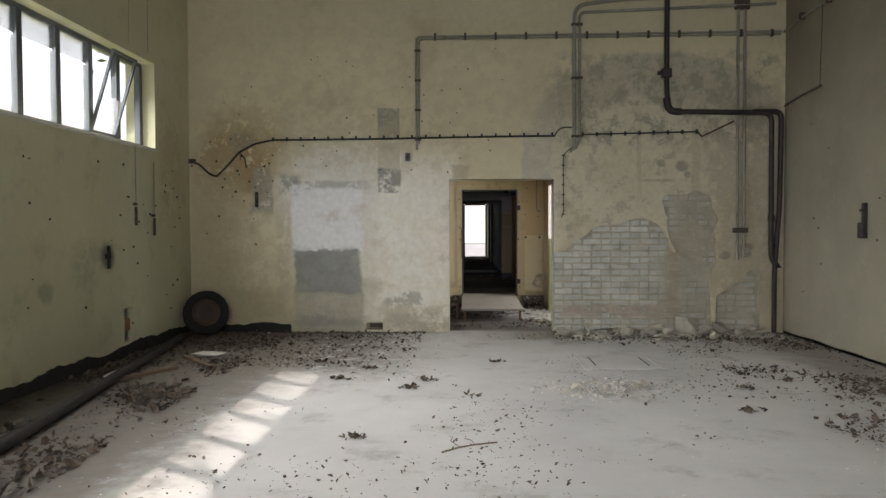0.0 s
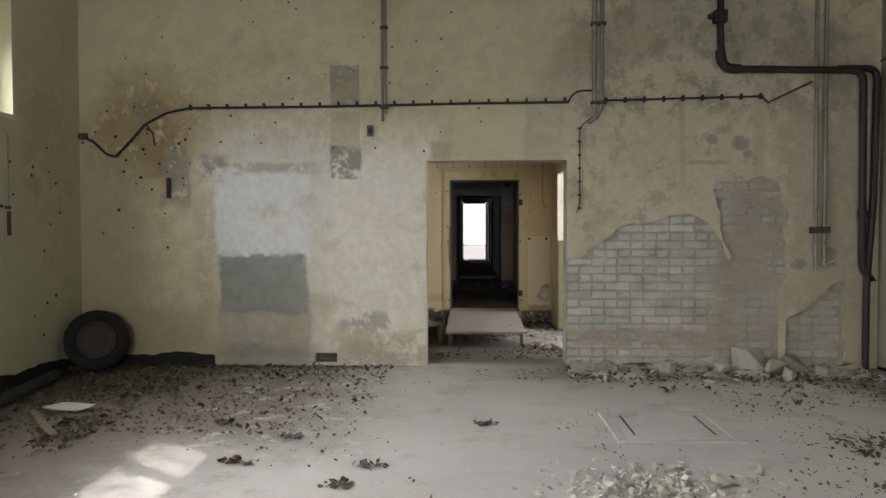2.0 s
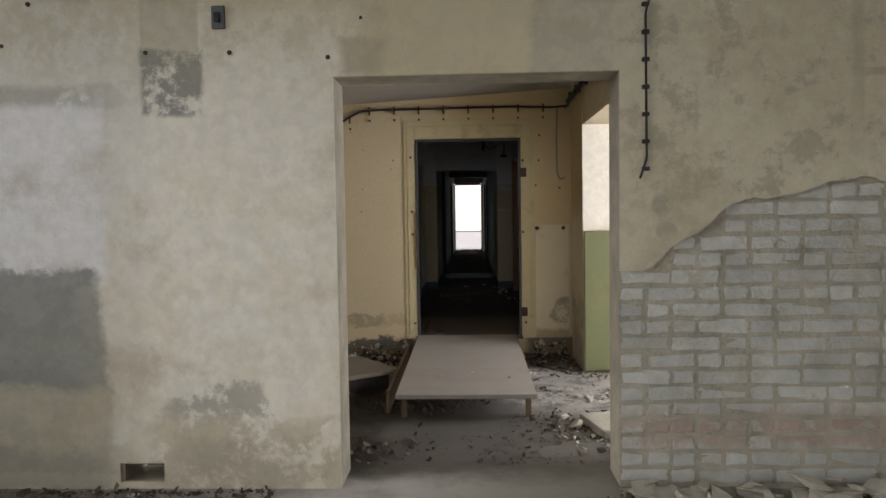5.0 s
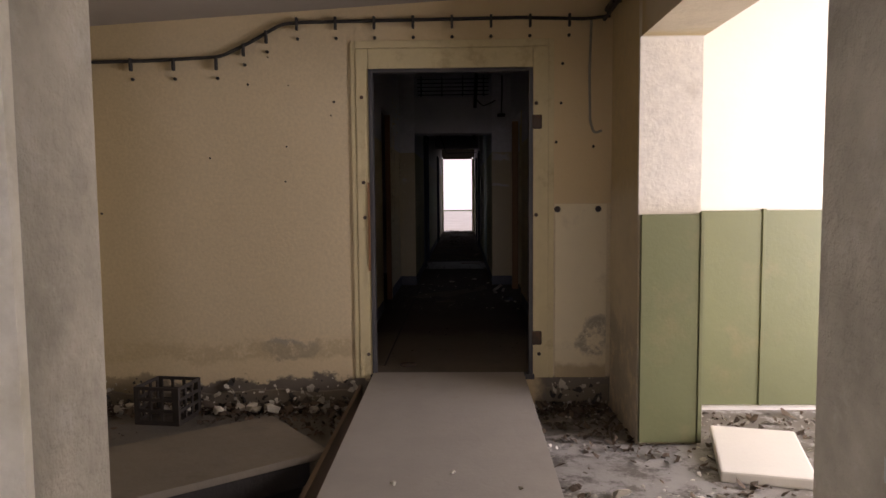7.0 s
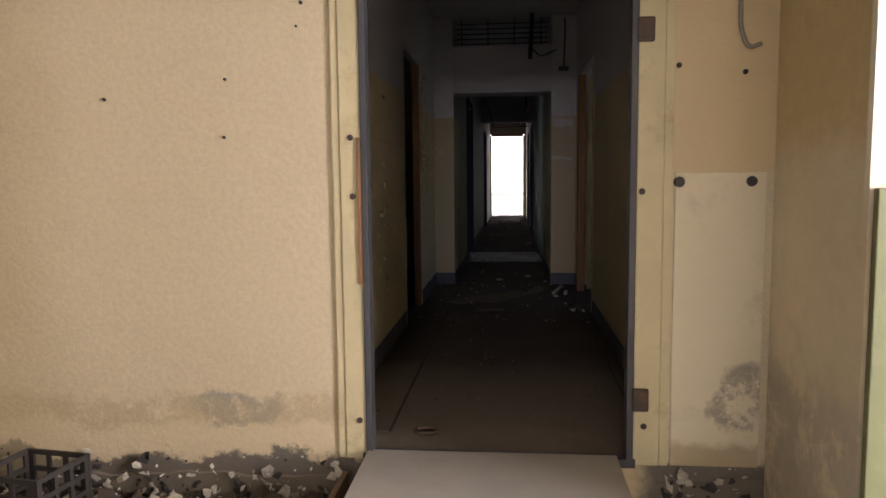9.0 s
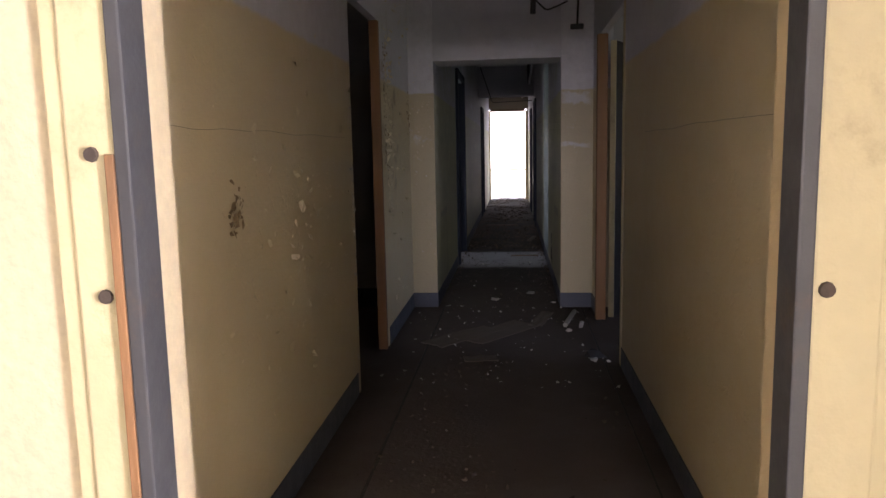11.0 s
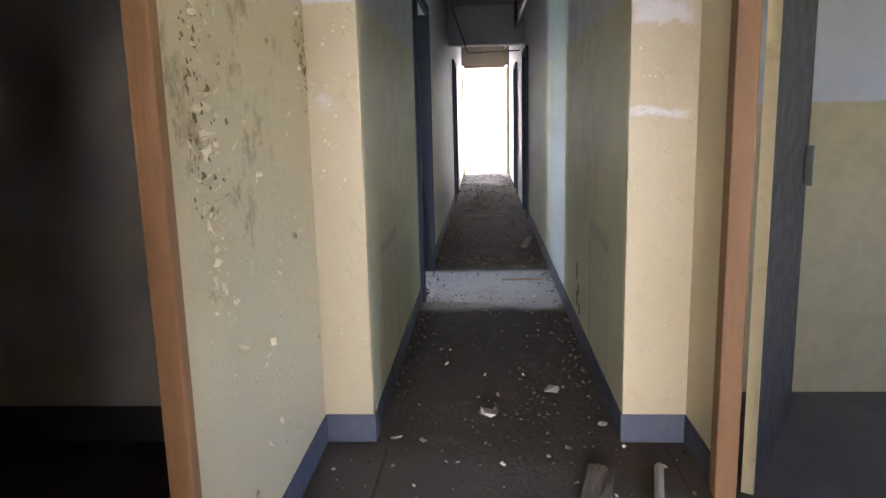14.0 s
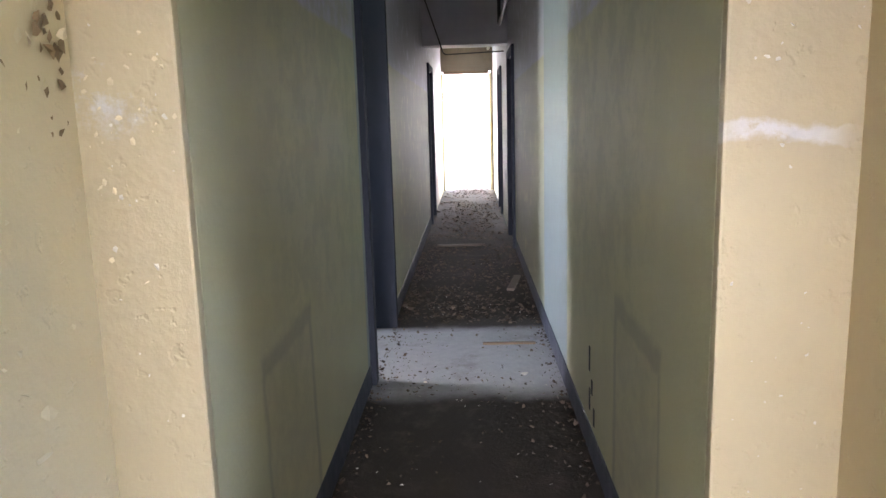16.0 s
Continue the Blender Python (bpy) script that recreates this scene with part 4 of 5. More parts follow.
for i in range(2):
    b = empty("timber_offcut", "short dirty timber offcut on the floor", "timber", -3.05 + i * 0.35, 6.7 + i * 0.7, 0, "timber offcuts")
    part("timber", one_box(-0.45, 0.45, -0.03, 0.03, 0, 0.035, bevel=0.005), m_timber, b)
    b.rotation_euler = (0, 0, radians(60 + 70 * i))

hatch = empty("floor_hatch", "worn concrete hatch cover in a raised rim", "hatch", 1.97, 7.5, 0)
part("cover", one_box(-0.36, 0.36, -0.33, 0.33, 0, 0.018, bevel=0.006), m_concrete, hatch)
for bx in ((-0.44, -0.37, -0.41, 0.41), (0.37, 0.44, -0.41, 0.41), (-0.365, 0.365, -0.41, -0.34), (-0.365, 0.365, 0.34, 0.41)):
    part("rim", one_box(*bx, 0, 0.02, bevel=0.008), m_concrete, hatch)
part("slot", one_box(-0.30, -0.285, -0.26, 0.26, 0.0185, 0.02), m_hole, hatch)
part("slot", one_box(0.27, 0.285, -0.26, 0.26, 0.0185, 0.02), m_hole, hatch)

twig = empty("dry_twig", "dry bent twig on the concrete floor", "twig", 0.27, 4.35, 0.008)
twig.scale = (0.6, 0.6, 0.6)
tube("stem", [(-0.25, -0.16, 0), (-0.05, 0.0, 0.01), (0.12, 0.08, 0.015), (0.38, 0.16, 0.02)], 0.009, m_timber, twig, 0.02)
tube("branch", [(-0.05, 0, 0.01), (-0.16, 0.2, 0.02), (-0.14, 0.42, 0.01)], 0.005, m_timber, twig)
tube("branch", [(0.12, 0.08, 0.015), (0.08, 0.2, 0.03), (0.0, 0.3, 0.02)], 0.004, m_timber, twig)

for i, (x, y, s) in enumerate(((3.36, 9.56, 0.17), (3.78, 9.6, 0.14), (3.56, 9.42, 0.12), (1.98, 9.5, 0.10), (3.05, 9.5, 0.08), (3.6, 9.2, 0.09), (2.5, 9.45, 0.09), (4.0, 9.4, 0.08))):
    lump("plaster_chunk", x, y, 0, s, 11 + i, "broken pale plaster chunk in the rubble heap", "rubble", "rubble by the brick wall", flat=0.75)
rng = random.Random(5)
slabs = [mesh_of("plaster_slab", rock(0.085, 50 + i, 0.16), m_rubble) for i in range(8)]
for i in range(130):
    ob = new("plaster_slab", slabs[i % 8])
    x = rng.uniform(1.62, 4.4)
    d = abs(rng.gauss(0, 0.2))
    ob.location = (x, 9.72 - min(d, 0.7), max(0.0, 0.09 - d * 0.25) * rng.random())
    ob.rotation_euler = (rng.uniform(-0.35, 0.35), rng.uniform(-0.35, 0.35), rng.uniform(0, 6.28))
    ob.scale = (rng.uniform(0.5, 1.8),) * 2 + (rng.uniform(0.6, 1.3),)
    tagged(ob, "flat broken plaster piece fallen from the wall", "rubble", "rubble by the brick wall")
for i in range(6):
    lump("stone_lump", 1.15 + 0.16 * i + rng.uniform(-0.1, 0.1), 6.1 + rng.uniform(-0.2, 0.3), 0, rng.uniform(0.03, 0.07), 70 + i, "small pale mortar lump on the floor", "rubble", "mortar lumps")
stone = lump("yellow_stone", -3.25, 6.55, 0, 0.1, 91, "flat pale yellow stone on the dirt", "stone", flat=0.4)
foil = empty("crumpled_sheet", "crumpled greenish paper sheet on the dirt", "paper", -2.75, 7.9, 0)
part("sheet", rock(0.22, 33, 0.12), m_chips, foil)

scatter("floor_litter", 5200, in_rect(-3.6, 4.6, -3, 9.7, 0, 0.12, 0.9), m_litter, "scattered dead leaves and dirt crumbs", "litter", (0.005, 0.018), 2)
scatter("corner_litter", 4200, lambda r: (-3.7 + 3.4 * r.random() ** 1.6, 9.78 - 2.6 * r.random() ** 1.9, 0), m_litter, "dense leaf litter along the wall", "litter", (0.007, 0.026), 3)
scatter("wall_foot_litter", 3800, in_rect(-3.7, -2.2, 0, 9.7, 0, 0.1, 1.1), m_litter, "dark leaf litter along the wall", "litter", (0.01, 0.04), 4)
scatter("east_litter", 2200, in_rect(3.0, 4.75, 4, 9.6, 0, 0.1, 1.1), m_litter, "dark litter along the wall", "litter", (0.008, 0.03), 5)
scatter("pale_crumbs", 900, in_rect(-3.4, 4.6, 0, 9.7, 0, 0.15, 1.3), m_chips, "pale plaster crumbs on the floor", "litter", (0.004, 0.014), 6)
scatter("mortar_crumbs", 700, near(1.55, 6.2, 0.3, 0.2), m_chips, "crumbled mortar patch on the floor", "litter", (0.01, 0.03), 7)
scatter("rubble_crumbs", 2200, lambda r: (r.uniform(1.5, 4.6), 9.75 - abs(r.gauss(0, 0.28)), 0), m_chips, "plaster crumbs below the brickwork", "litter", (0.008, 0.03), 8)
scatter("brown_crumbs", 1200, lambda r: (r.uniform(1.5, 4.7), 9.7 - abs(r.gauss(0, 0.4)), 0), m_litter, "brown crumbs below the brickwork", "litter", (0.008, 0.03), 9)
for i, (x, y) in enumerate(((-0.75, 7.15), (-0.1, 6.55), (0.35, 5.9), (-0.95, 6.6), (0.62, 7.55), (-1.35, 7.5), (-0.25, 6.2), (2.9, 6.3), (3.4, 6.6), (2.6, 5.4), (-0.5, 4.6), (3.3, 5.2))):
    scatter("leaf_clump", 26, near(x, y, 0.05, 0.03), m_litter, "small clump of dead leaves", "litter", (0.012, 0.035), 20 + i)
bm = bmesh.new()
for _ in range(30):
    disc(bm, rng.gauss(-2.95, 0.35), 9.834, rng.gauss(2.1, 0.4), rng.uniform(0.008, 0.02), 0.012)
for _ in range(40):
    disc(bm, rng.uniform(-3.4, 1.3), 9.834, rng.uniform(2.3, 4.2), rng.uniform(0.006, 0.014), 0.012)
tagged(part("nail_holes", bm, m_hole), "small dark nail holes and plugs in plaster", "nail hole", kind="stuff")
bm = bmesh.new()
for _ in range(22):
    disc(bm, HALL_X0 + 0.003, rng.uniform(7.6, 9.6), rng.gauss(1.5, 0.6), rng.uniform(0.008, 0.02), 0.012, "x")
for _ in range(25):
    disc(bm, HALL_X0 + 0.003, rng.uniform(3, 9.6), rng.uniform(0.5, 2.4), rng.uniform(0.008, 0.02), 0.012, "x")
    disc(bm, HALL_X1 - 0.003, rng.uniform(4, 9.6), rng.uniform(0.5, 3.5), rng.uniform(0.006, 0.016), 0.012, "x")
tagged(part("plug_holes", bm, m_hole), "small dark plug holes in plaster", "nail hole", kind="stuff")

# ---- vestibule ----
ramp = empty("ramp_board", "wide dusty chipboard ramp up to the doorway", "ramp", 0.71, 11.07, 0.0)
bm = one_box(-0.5, 0.5, 0, 2.3, 0, 0.032, bevel=0.004)
top = part("board", bm, m_board, ramp)
top.location, top.rotation_euler = (0, 0, 0.165), (radians(1.0), 0, 0)
for x in (-0.47, 0.43):
    part("leg", one_box(x, x + 0.04, 0.12, 0.16, 0, 0.164, bevel=0.004), m_timber, ramp)
part("bearer", one_box(-0.42, 0.42, 1.9, 2.0, 0, 0.196, bevel=0.005), m_timber, ramp)
for x, y in ((0.05, 0.62), (0.33, 0.45), (-0.2, 0.5)):
    lump("grit", 0.71 + x, 11.07 + y, 0.21, 0.016, int(100 + 50 * x), "small dirt crumb on the ramp board", "crumb", "crumbs on the ramp")
plank = empty("side_plank", "narrow brown plank standing beside the ramp", "plank", 0.13, 12.2, 0)
part("plank", one_box(-0.012, 0.012, -0.9, 1.1, 0, 0.17, bevel=0.004), m_timber, plank)
plate = empty("cover_plate", "dusty grey plate with a pointed end on a dark box", "plate", 0, 0, 0)
bm = bmesh.new()
vs = [bm.verts.new((x, y, 0.13)) for x, y in ((0.14, 12.1), (-0.29, 12.66), (-1.5, 11.74), (-1.08, 11.14))]
ext = bmesh.ops.extrude_face_region(bm, geom=[bm.faces.new(vs)])
bmesh.ops.translate(bm, vec=(0, 0, 0.035), verts=[g for g in ext["geom"] if isinstance(g, bmesh.types.BMVert)])
bmesh.ops.recalc_face_normals(bm, faces=bm.faces)
part("plate", bm, m_plate, plate)
under = part("box", one_box(-0.68, 0.68, -0.31, 0.31, 0, 0.129), m_hole, plate)
under.location, under.rotation_euler = (-0.68, 11.91, 0), (0, 0, radians(37.5))


def crate_thing(x, y, z):
    c = empty("plastic_crate", "dark dusty plastic bottle crate by the wall", "crate", x, y, z)
    m = surface("dusty_dark_plastic", (0.035, 0.028, 0.023), 0.7, var=0.3)
    W, D, H = 0.30, 0.28, 0.24
    slots = [(-0.115 + i * 0.08, -0.115 + i * 0.08 + 0.062, 0.03 + j * 0.07, 0.03 + j * 0.07 + 0.05) for i in range(3) for j in range(3)]
    part("front_side", wall("y", -D / 2, -D / 2 + 0.012, -W / 2, W / 2, 0, H, slots), m, c)
    part("back_side", wall("y", D / 2 - 0.012, D / 2, -W / 2, W / 2, 0, H, slots), m, c)
    part("left_side", wall("x", -W / 2 + 0.001, -W / 2 + 0.012, -D / 2 + 0.0125, D / 2 - 0.0125, 0, H, slots), m, c)
    part("right_side", wall("x", W / 2 - 0.012, W / 2 - 0.001, -D / 2 + 0.0125, D / 2 - 0.0125, 0, H, slots), m, c)
    part("bottom", one_box(-W / 2 + 0.012, W / 2 - 0.012, -D / 2 + 0.012, D / 2 - 0.012, 0.001, 0.012), m, c)
    c.rotation_euler = (0, 0, radians(-8))
    return c


crate_thing(-1.08, 13.12, 0.0)

door_1 = tagged(new("door_1"), "cream painted doorway frame with steel rebate and rusty hinges", "doorway", kind="structure")
Y0 = 13.36
part("jamb", one_box(0.122, 0.205, Y0, 13.379, 0.2, 2.36, bevel=0.005), m_frame, door_1)
part("jamb", one_box(1.27, 1.37, Y0, 13.379, 0.2, 2.36, bevel=0.005), m_frame, door_1)
part("head", one_box(0.206, 1.269, Y0, 13.379, 2.23, 2.36, bevel=0.005), m_frame, door_1)
part("bead", one_box(0.09, 0.121, 13.366, 13.379, 0.2, 2.41, bevel=0.003), m_frame, door_1)
part("bead", one_box(1.371, 1.405, 13.366, 13.379, 0.2, 2.41, bevel=0.003), m_frame, door_1)
part("bead", one_box(0.122, 1.37, 13.366, 13.379, 2.362, 2.41, bevel=0.003), m_frame, door_1)
part("steel_jamb", one_box(0.206, 0.232, 13.352, 13.43, FZ, 2.228, bevel=0.004), m_steel, door_1, "dark steel rebate")
part("steel_jamb", one_box(1.243, 1.269, 13.352, 13.43, FZ, 2.228, bevel=0.004), m_steel, door_1, "dark steel rebate")
part("steel_head", one_box(0.233, 1.242, 13.352, 13.43, 2.205, 2.228, bevel=0.004), m_steel, door_1, "dark steel rebate")
part("threshold", one_box(0.19, 1.28, 13.352, 13.42, FZ - 0.03, FZ + 0.006, bevel=0.004), m_steel, door_1)
part("rust_strip", one_box(0.19, 0.2055, 13.350, 13.3595, 0.92, 1.50, bevel=0.002), m_post, door_1, "bare rusty strip")
for z in (1.88, 0.47):
    part("hinge", one_box(1.262, 1.325, 13.335, 13.3595, z - 0.045, z + 0.045, bevel=0.008), m_rust, door_1, "rusty hinge plate")
for x, z in ((0.165, 1.50), (0.17, 1.27), (0.18, 0.36), (1.29, 1.28), (0.16, 2.05), (1.29, 2.0), (1.31, 0.36)):
    part("stud", disc(bmesh.new(), x, Y0, z, 0.014, 0.012), m_rust, door_1)
panel = empty("wall_panel", "pale board panel fixed with two dark bolts", "panel", 1.58, 13.37, 0.15)
m_panel = surface("pale_board_paint", (0.80, 0.72, 0.53), 0.75, var=0.08, scale=1.5, bump=0.15, dirt=(0.42, 0.36, 0.26), dirt_amount=0.35, dirt_scale=3, patches=[
    (E, 1.68, 0.46, 0.10, 0.15, (0.36, 0.32, 0.25), 0.9, 0.2, 0.3, 0.45), (R, 1.58, 0.22, 0.2, 0.06, (0.45, 0.35, 0.2), 0.8, 0.4, 0.15, 0)])
part("panel", one_box(-0.165, 0.17, 0, 0.009, 0.05, 1.2, bevel=0.002), m_panel, panel)
for x in (-0.15, 0.115):
    part("bolt", disc(bmesh.new(), x, -0.004, 1.165, 0.022, 0.02), m_pipe_dark, panel)

cable4 = empty("vestibule_cable", "black cable hung on a row of bent hooks", "cable", 0, 13.355, 2.53)
tube("cable", [(-2.2, 0, -0.24), (-1.2, 0, -0.23), (-0.75, 0, -0.21), (-0.55, 0, -0.12), (-0.35, 0, -0.01), (-0.2, 0, 0), (1.2, 0, 0.01), (1.6, 0, -0.005), (1.75, -0.05, 0.0)], 0.011, m_cable, cable4, 0.05)
for x, z in [(-1.9 + i * 0.28, -0.245) for i in range(5)] + [(-0.6, -0.16), (-0.45, -0.08)] + [(-0.25 + i * 0.25, 0) for i in range(8)]:
    part("hook", one_box(x - 0.008, x + 0.008, -0.02, 0.012, z - 0.05, z + 0.03, bevel=0.004), m_cable, cable4)
    part("plug", disc(bmesh.new(), x, 0.017, z - 0.1, 0.011, 0.02), m_hole, cable4)
loop = empty("hanging_wire", "loose wire hanging down the ochre wall", "wire", 1.68, 13.36, 1.8)
tube("wire", [(-0.04, 0, 0.72), (-0.05, 0, 0.4), (-0.045, 0, 0.08), (-0.02, -0.01, 0.0), (0.03, 0, 0.02)], 0.008, m_pipe_grey, loop, 0.03)
upper = empty("side_pipes", "dark pipes below the soffit", "pipe", 1.74, 10.3, 2.58)
tube("pipe", [(0, 0, 0.06), (0, 3.05, 0.0)], 0.02, m_pipe_dark, upper)
tube("pipe", [(-0.02, 0.3, 0.0), (-0.02, 3.05, -0.06)], 0.012, m_cable, upper)
for i in range(7):
    part("clip", one_box(-0.02, 0.035, 0.4 + i * 0.4, 0.415 + i * 0.4, -0.02, 0.05, bevel=0.003), m_cable, upper)

g = empty("green_panel", "green painted board lining the opening", "panel", 1.79, 12.62, 0)
part("board", one_box(0, 0.32, 0, 0.028, 0.02, 1.30, bevel=0.004), m_green, g)
part("edge_strip", one_box(0.322, 0.345, -0.006, 0.028, 0.02, 1.31, bevel=0.003), m_green, g)
for i in range(4):
    g = empty("green_panel", "green painted wall board with a batten", "panel", 2.14 + i * 0.6, 13.27, 0, "green lobby boards")
    part("board", one_box(0, 0.575, 0.005, 0.029, 0.04, 1.30, bevel=0.003), m_green, g)
    part("batten", one_box(0.576, 0.598, -0.006, 0.029, 0.04, 1.31, bevel=0.003), m_green, g)
white = empty("white_slab", "broken white slab lying in the rubble", "slab", 2.35, 12.35, 0.02)
part("slab", one_box(-0.22, 0.22, -0.3, 0.3, 0, 0.06, bevel=0.012), m_lobby, white)
white.rotation_euler = (radians(4), 0, radians(-14))
block = empty("concrete_slab", "pale concrete slab on the vestibule floor", "slab", 1.68, 10.9, 0.0)
part("slab", one_box(-0.13, 0.13, -0.22, 0.22, 0, 0.06, bevel=0.012), m_rubble, block)
block.rotation_euler = (0, 0, radians(12))
for i in range(22):
    lump("stone_lump", rng.uniform(1.35, 3.0), rng.uniform(10.5, 12.9), 0, rng.uniform(0.02, 0.06), 200 + i, "small pale rubble lump on the vestibule floor", "rubble", "vestibule rubble")
scatter("vestibule_crumbs", 1500, in_rect(1.25, 4.3, 10.4, 13.2, 0, 0.08, 2), m_chips, "pale crumbs and plaster dust", "litter", (0.005, 0.018), 40)
scatter("vestibule_litter", 3200, in_rect(-2.2, 2.0, 10.2, 13.3, 0, 0.05, 1.5), m_litter, "dark dirt and leaves on the floor", "litter", (0.008, 0.03), 41)
scatter("lobby_litter", 1500, in_rect(2.0, 4.4, 10.6, 13.2, 0, 0.0, 1.5), m_litter, "dark leaves and dirt on the lobby floor", "litter", (0.01, 0.035), 46)
scatter("wall_foot_dirt", 2600, lambda r: (r.uniform(-2.2, 1.75), 13.36 - abs(r.gauss(0, 0.09)), 0), m_litter, "crumbled dirt at the wall foot", "litter", (0.01, 0.04), 42)
scatter("wall_foot_chips", 700, lambda r: (r.uniform(-2.2, 1.75), 13.36 - abs(r.gauss(0, 0.08)), 0.01), m_chips, "plaster chips at the wall foot", "litter", (0.008, 0.025), 43)
foot = lambda r: (r.uniform(-2.2, 0.1) if r.random() < 0.85 else r.uniform(1.38, 1.76), 13.368, 0.03 + 0.17 * r.random() ** 1.8)
scatter("wall_foot_scabs", 170, foot, m_rubble, "loose plaster scabs on the crumbling wall foot", "plaster", (0.008, 0.03), 44, 0.5, 0.006, (0, -1, 0))
scatter("wall_foot_holes", 110, foot, m_hole, "dark gaps in the crumbling wall foot", "plaster", (0.008, 0.028), 45, 0.3, 0.004, (0, -1, 0))
for i in range(26):
    lump("plaster_chunk", rng.uniform(-2.1, 0.05), 13.27 - abs(rng.gauss(0, 0.05)), 0, rng.uniform(0.02, 0.055), 500 + i, "small pale plaster chunk at the wall foot", "rubble", "wall foot rubble", flat=0.7)
bm = bmesh.new()
for _ in range(9):
    disc(bm, rng.uniform(-1.7, 0.05), 13.378, rng.uniform(0.5, 2.4), rng.uniform(0.004, 0.010), 0.01)
for x, z in ((1.46, 2.25), (1.45, 2.0), (1.42, 1.75), (1.66, 1.72)):
    disc(bm, x, 13.366, z, 0.010, 0.012)
tagged(part("plug_holes", bm, m_hole), "small dark plug holes in the ochre plaster", "nail hole", kind="stuff")
ragged_strip("trim_foot_west", "x", 13.3785, -2.28, 0.10, 0.12, "dark crumbling wall foot", 0.008, m_plate)
ragged_strip("trim_foot_east", "x", 13.3785, 1.36, 1.77, 0.12, "dark crumbling wall foot", 0.008, m_plate)

# ---- corridor ----
door_2 = tagged(new("door_2"), "doorway with an orange stained timber post, no leaf", "doorway", kind="structure")
part("post", one_box(-0.054, 0.004, 16.775, 16.819, FZ, 2.3, bevel=0.006), m_post, door_2)
part("post", one_box(-0.054, -0.004, 15.952, 15.978, FZ, 2.3, bevel=0.004), m_steel, door_2)
door_3 = tagged(new("door_3"), "doorway with brown post and an open dark door leaf", "doorway", kind="structure")
part("post", one_box(1.432, 1.506, 17.631, 17.70, FZ, 2.3, bevel=0.006), m_post, door_3)
part("post", one_box(1.446, 1.506, 16.45, 16.508, FZ, 2.3, bevel=0.004), m_frame, door_3)
leaf_m = surface("dark_brown_door_paint", (0.035, 0.028, 0.026), 0.6, var=0.2, bump=0.1)
leaf = part("leaf", one_box(0, 0.84, -0.04, -0.004, 0.02, 2.03, bevel=0.004), leaf_m, door_3, "dark brown door leaf")
leaf.matrix_world = Matrix.Translation((1.53, 17.66, FZ)) @ Matrix.Rotation(radians(60), 4, "Z")
edge = part("leaf_edge", one_box(-0.012, -0.001, -0.042, -0.002, 0.02, 2.03), m_frame, leaf, "cream painted leaf edge")
hd = part("door_handle", one_box(0.74, 0.76, -0.075, -0.041, 1.0, 1.16, bevel=0.006), m_pipe_grey, leaf, "metal door handle")


def passage_frame(name, x, side, y0, y1, z1, leaf_angle=None):
    d = tagged(new(name), "slate blue steel door frame on the corridor wall", "doorway", kind="structure")
    a, b = (x - 0.19, x + 0.03) if side > 0 else (x - 0.03, x + 0.19)
    part("jamb", one_box(a, b, y0 - 0.05, y0 + 0.03, FZ, z1, bevel=0.005), m_blueframe, d)
    part("jamb", one_box(a, b, y1 - 0.03, y1 + 0.05, FZ, z1, bevel=0.005), m_blueframe, d)
    part("head", one_box(a, b, y0 - 0.05, y1 + 0.05, z1 + 0.001, z1 + 0.07, bevel=0.005), m_blueframe, d)
    if leaf_angle is not None:
        lf = part("leaf", one_box(-0.02, 0.02, 0, y1 - y0 - 0.07, 0.01, z1 - FZ - 0.01, bevel=0.003), leaf_m, d)
        lf.matrix_world = Matrix.Translation((x - side * 0.05, y0 + 0.035, FZ)) @ Matrix.Rotation(radians(leaf_angle), 4, "Z")
    return d


passage_frame("door_4", NX0, 1, 20.32, 21.36, 2.32)
passage_frame("door_5", NX0, 1, 26.3, 27.2, 2.25, 12)
passage_frame("door_6", NX1, -1, 24.3, 25.2, 2.25, -8)
passage_frame("door_7", NX1, -1, 27.2, 28.1, 2.25, -10)
exit_frame = tagged(new("door_8"), "pale weathered frame of the open exit", "doorway", kind="structure")
part("jamb", one_box(0.19, 0.24, 30.97, 31.1, FZ, 2.48, bevel=0.005), m_frame, exit_frame)
part("jamb", one_box(1.12, 1.17, 30.97, 31.1, FZ, 2.48, bevel=0.005), m_frame, exit_frame)
part("head", one_box(0.241, 1.119, 30.97, 31.1, 2.46, 2.519, bevel=0.005), m_timber, exit_frame)

grille = empty("cable_grille", "dark iron grille above the whitewashed beam", "grille", 0.7, PY + 0.05, 2.69)
for i in range(5):
    part("bar", one_box(-0.46, 0.46, 0, 0.012, i * 0.05, i * 0.05 + 0.012), m_steel, grille)
for i in range(4):
    part("stay", one_box(-0.42 + i * 0.27, -0.405 + i * 0.27, 0.013, 0.026, -0.01, 0.255), m_steel, grille)
drop = empty("hanging_pipe", "broken iron pipe hanging from the ceiling", "pipe", 1.0, 17.9, 2.5)
tube("pipe", [(0, 0, 0.44), (-0.02, 0, 0.0)], 0.022, m_pipe_dark, drop)
tube("wire", [(0, 0, 0.1), (0.08, 0, 0.02), (0.18, 0.02, 0.06), (0.24, 0.1, 0.1)], 0.007, m_cable, drop, 0.03)
lamp = empty("lamp_bracket", "black lamp bracket on the pier", "bracket", 1.32, 18.05, 2.42)
part("plate", one_box(-0.05, 0.05, -0.02, 0.018, -0.02, 0.02, bevel=0.008), m_cable, lamp)
tube("stem", [(0, -0.01, 0), (0.01, -0.03, 0.3), (0.01, -0.01, 0.5)], 0.008, m_cable, lamp)
run = empty("ceiling_pipe", "dark pipe run below the corridor ceiling", "pipe", 1.08, 20.5, 2.62)
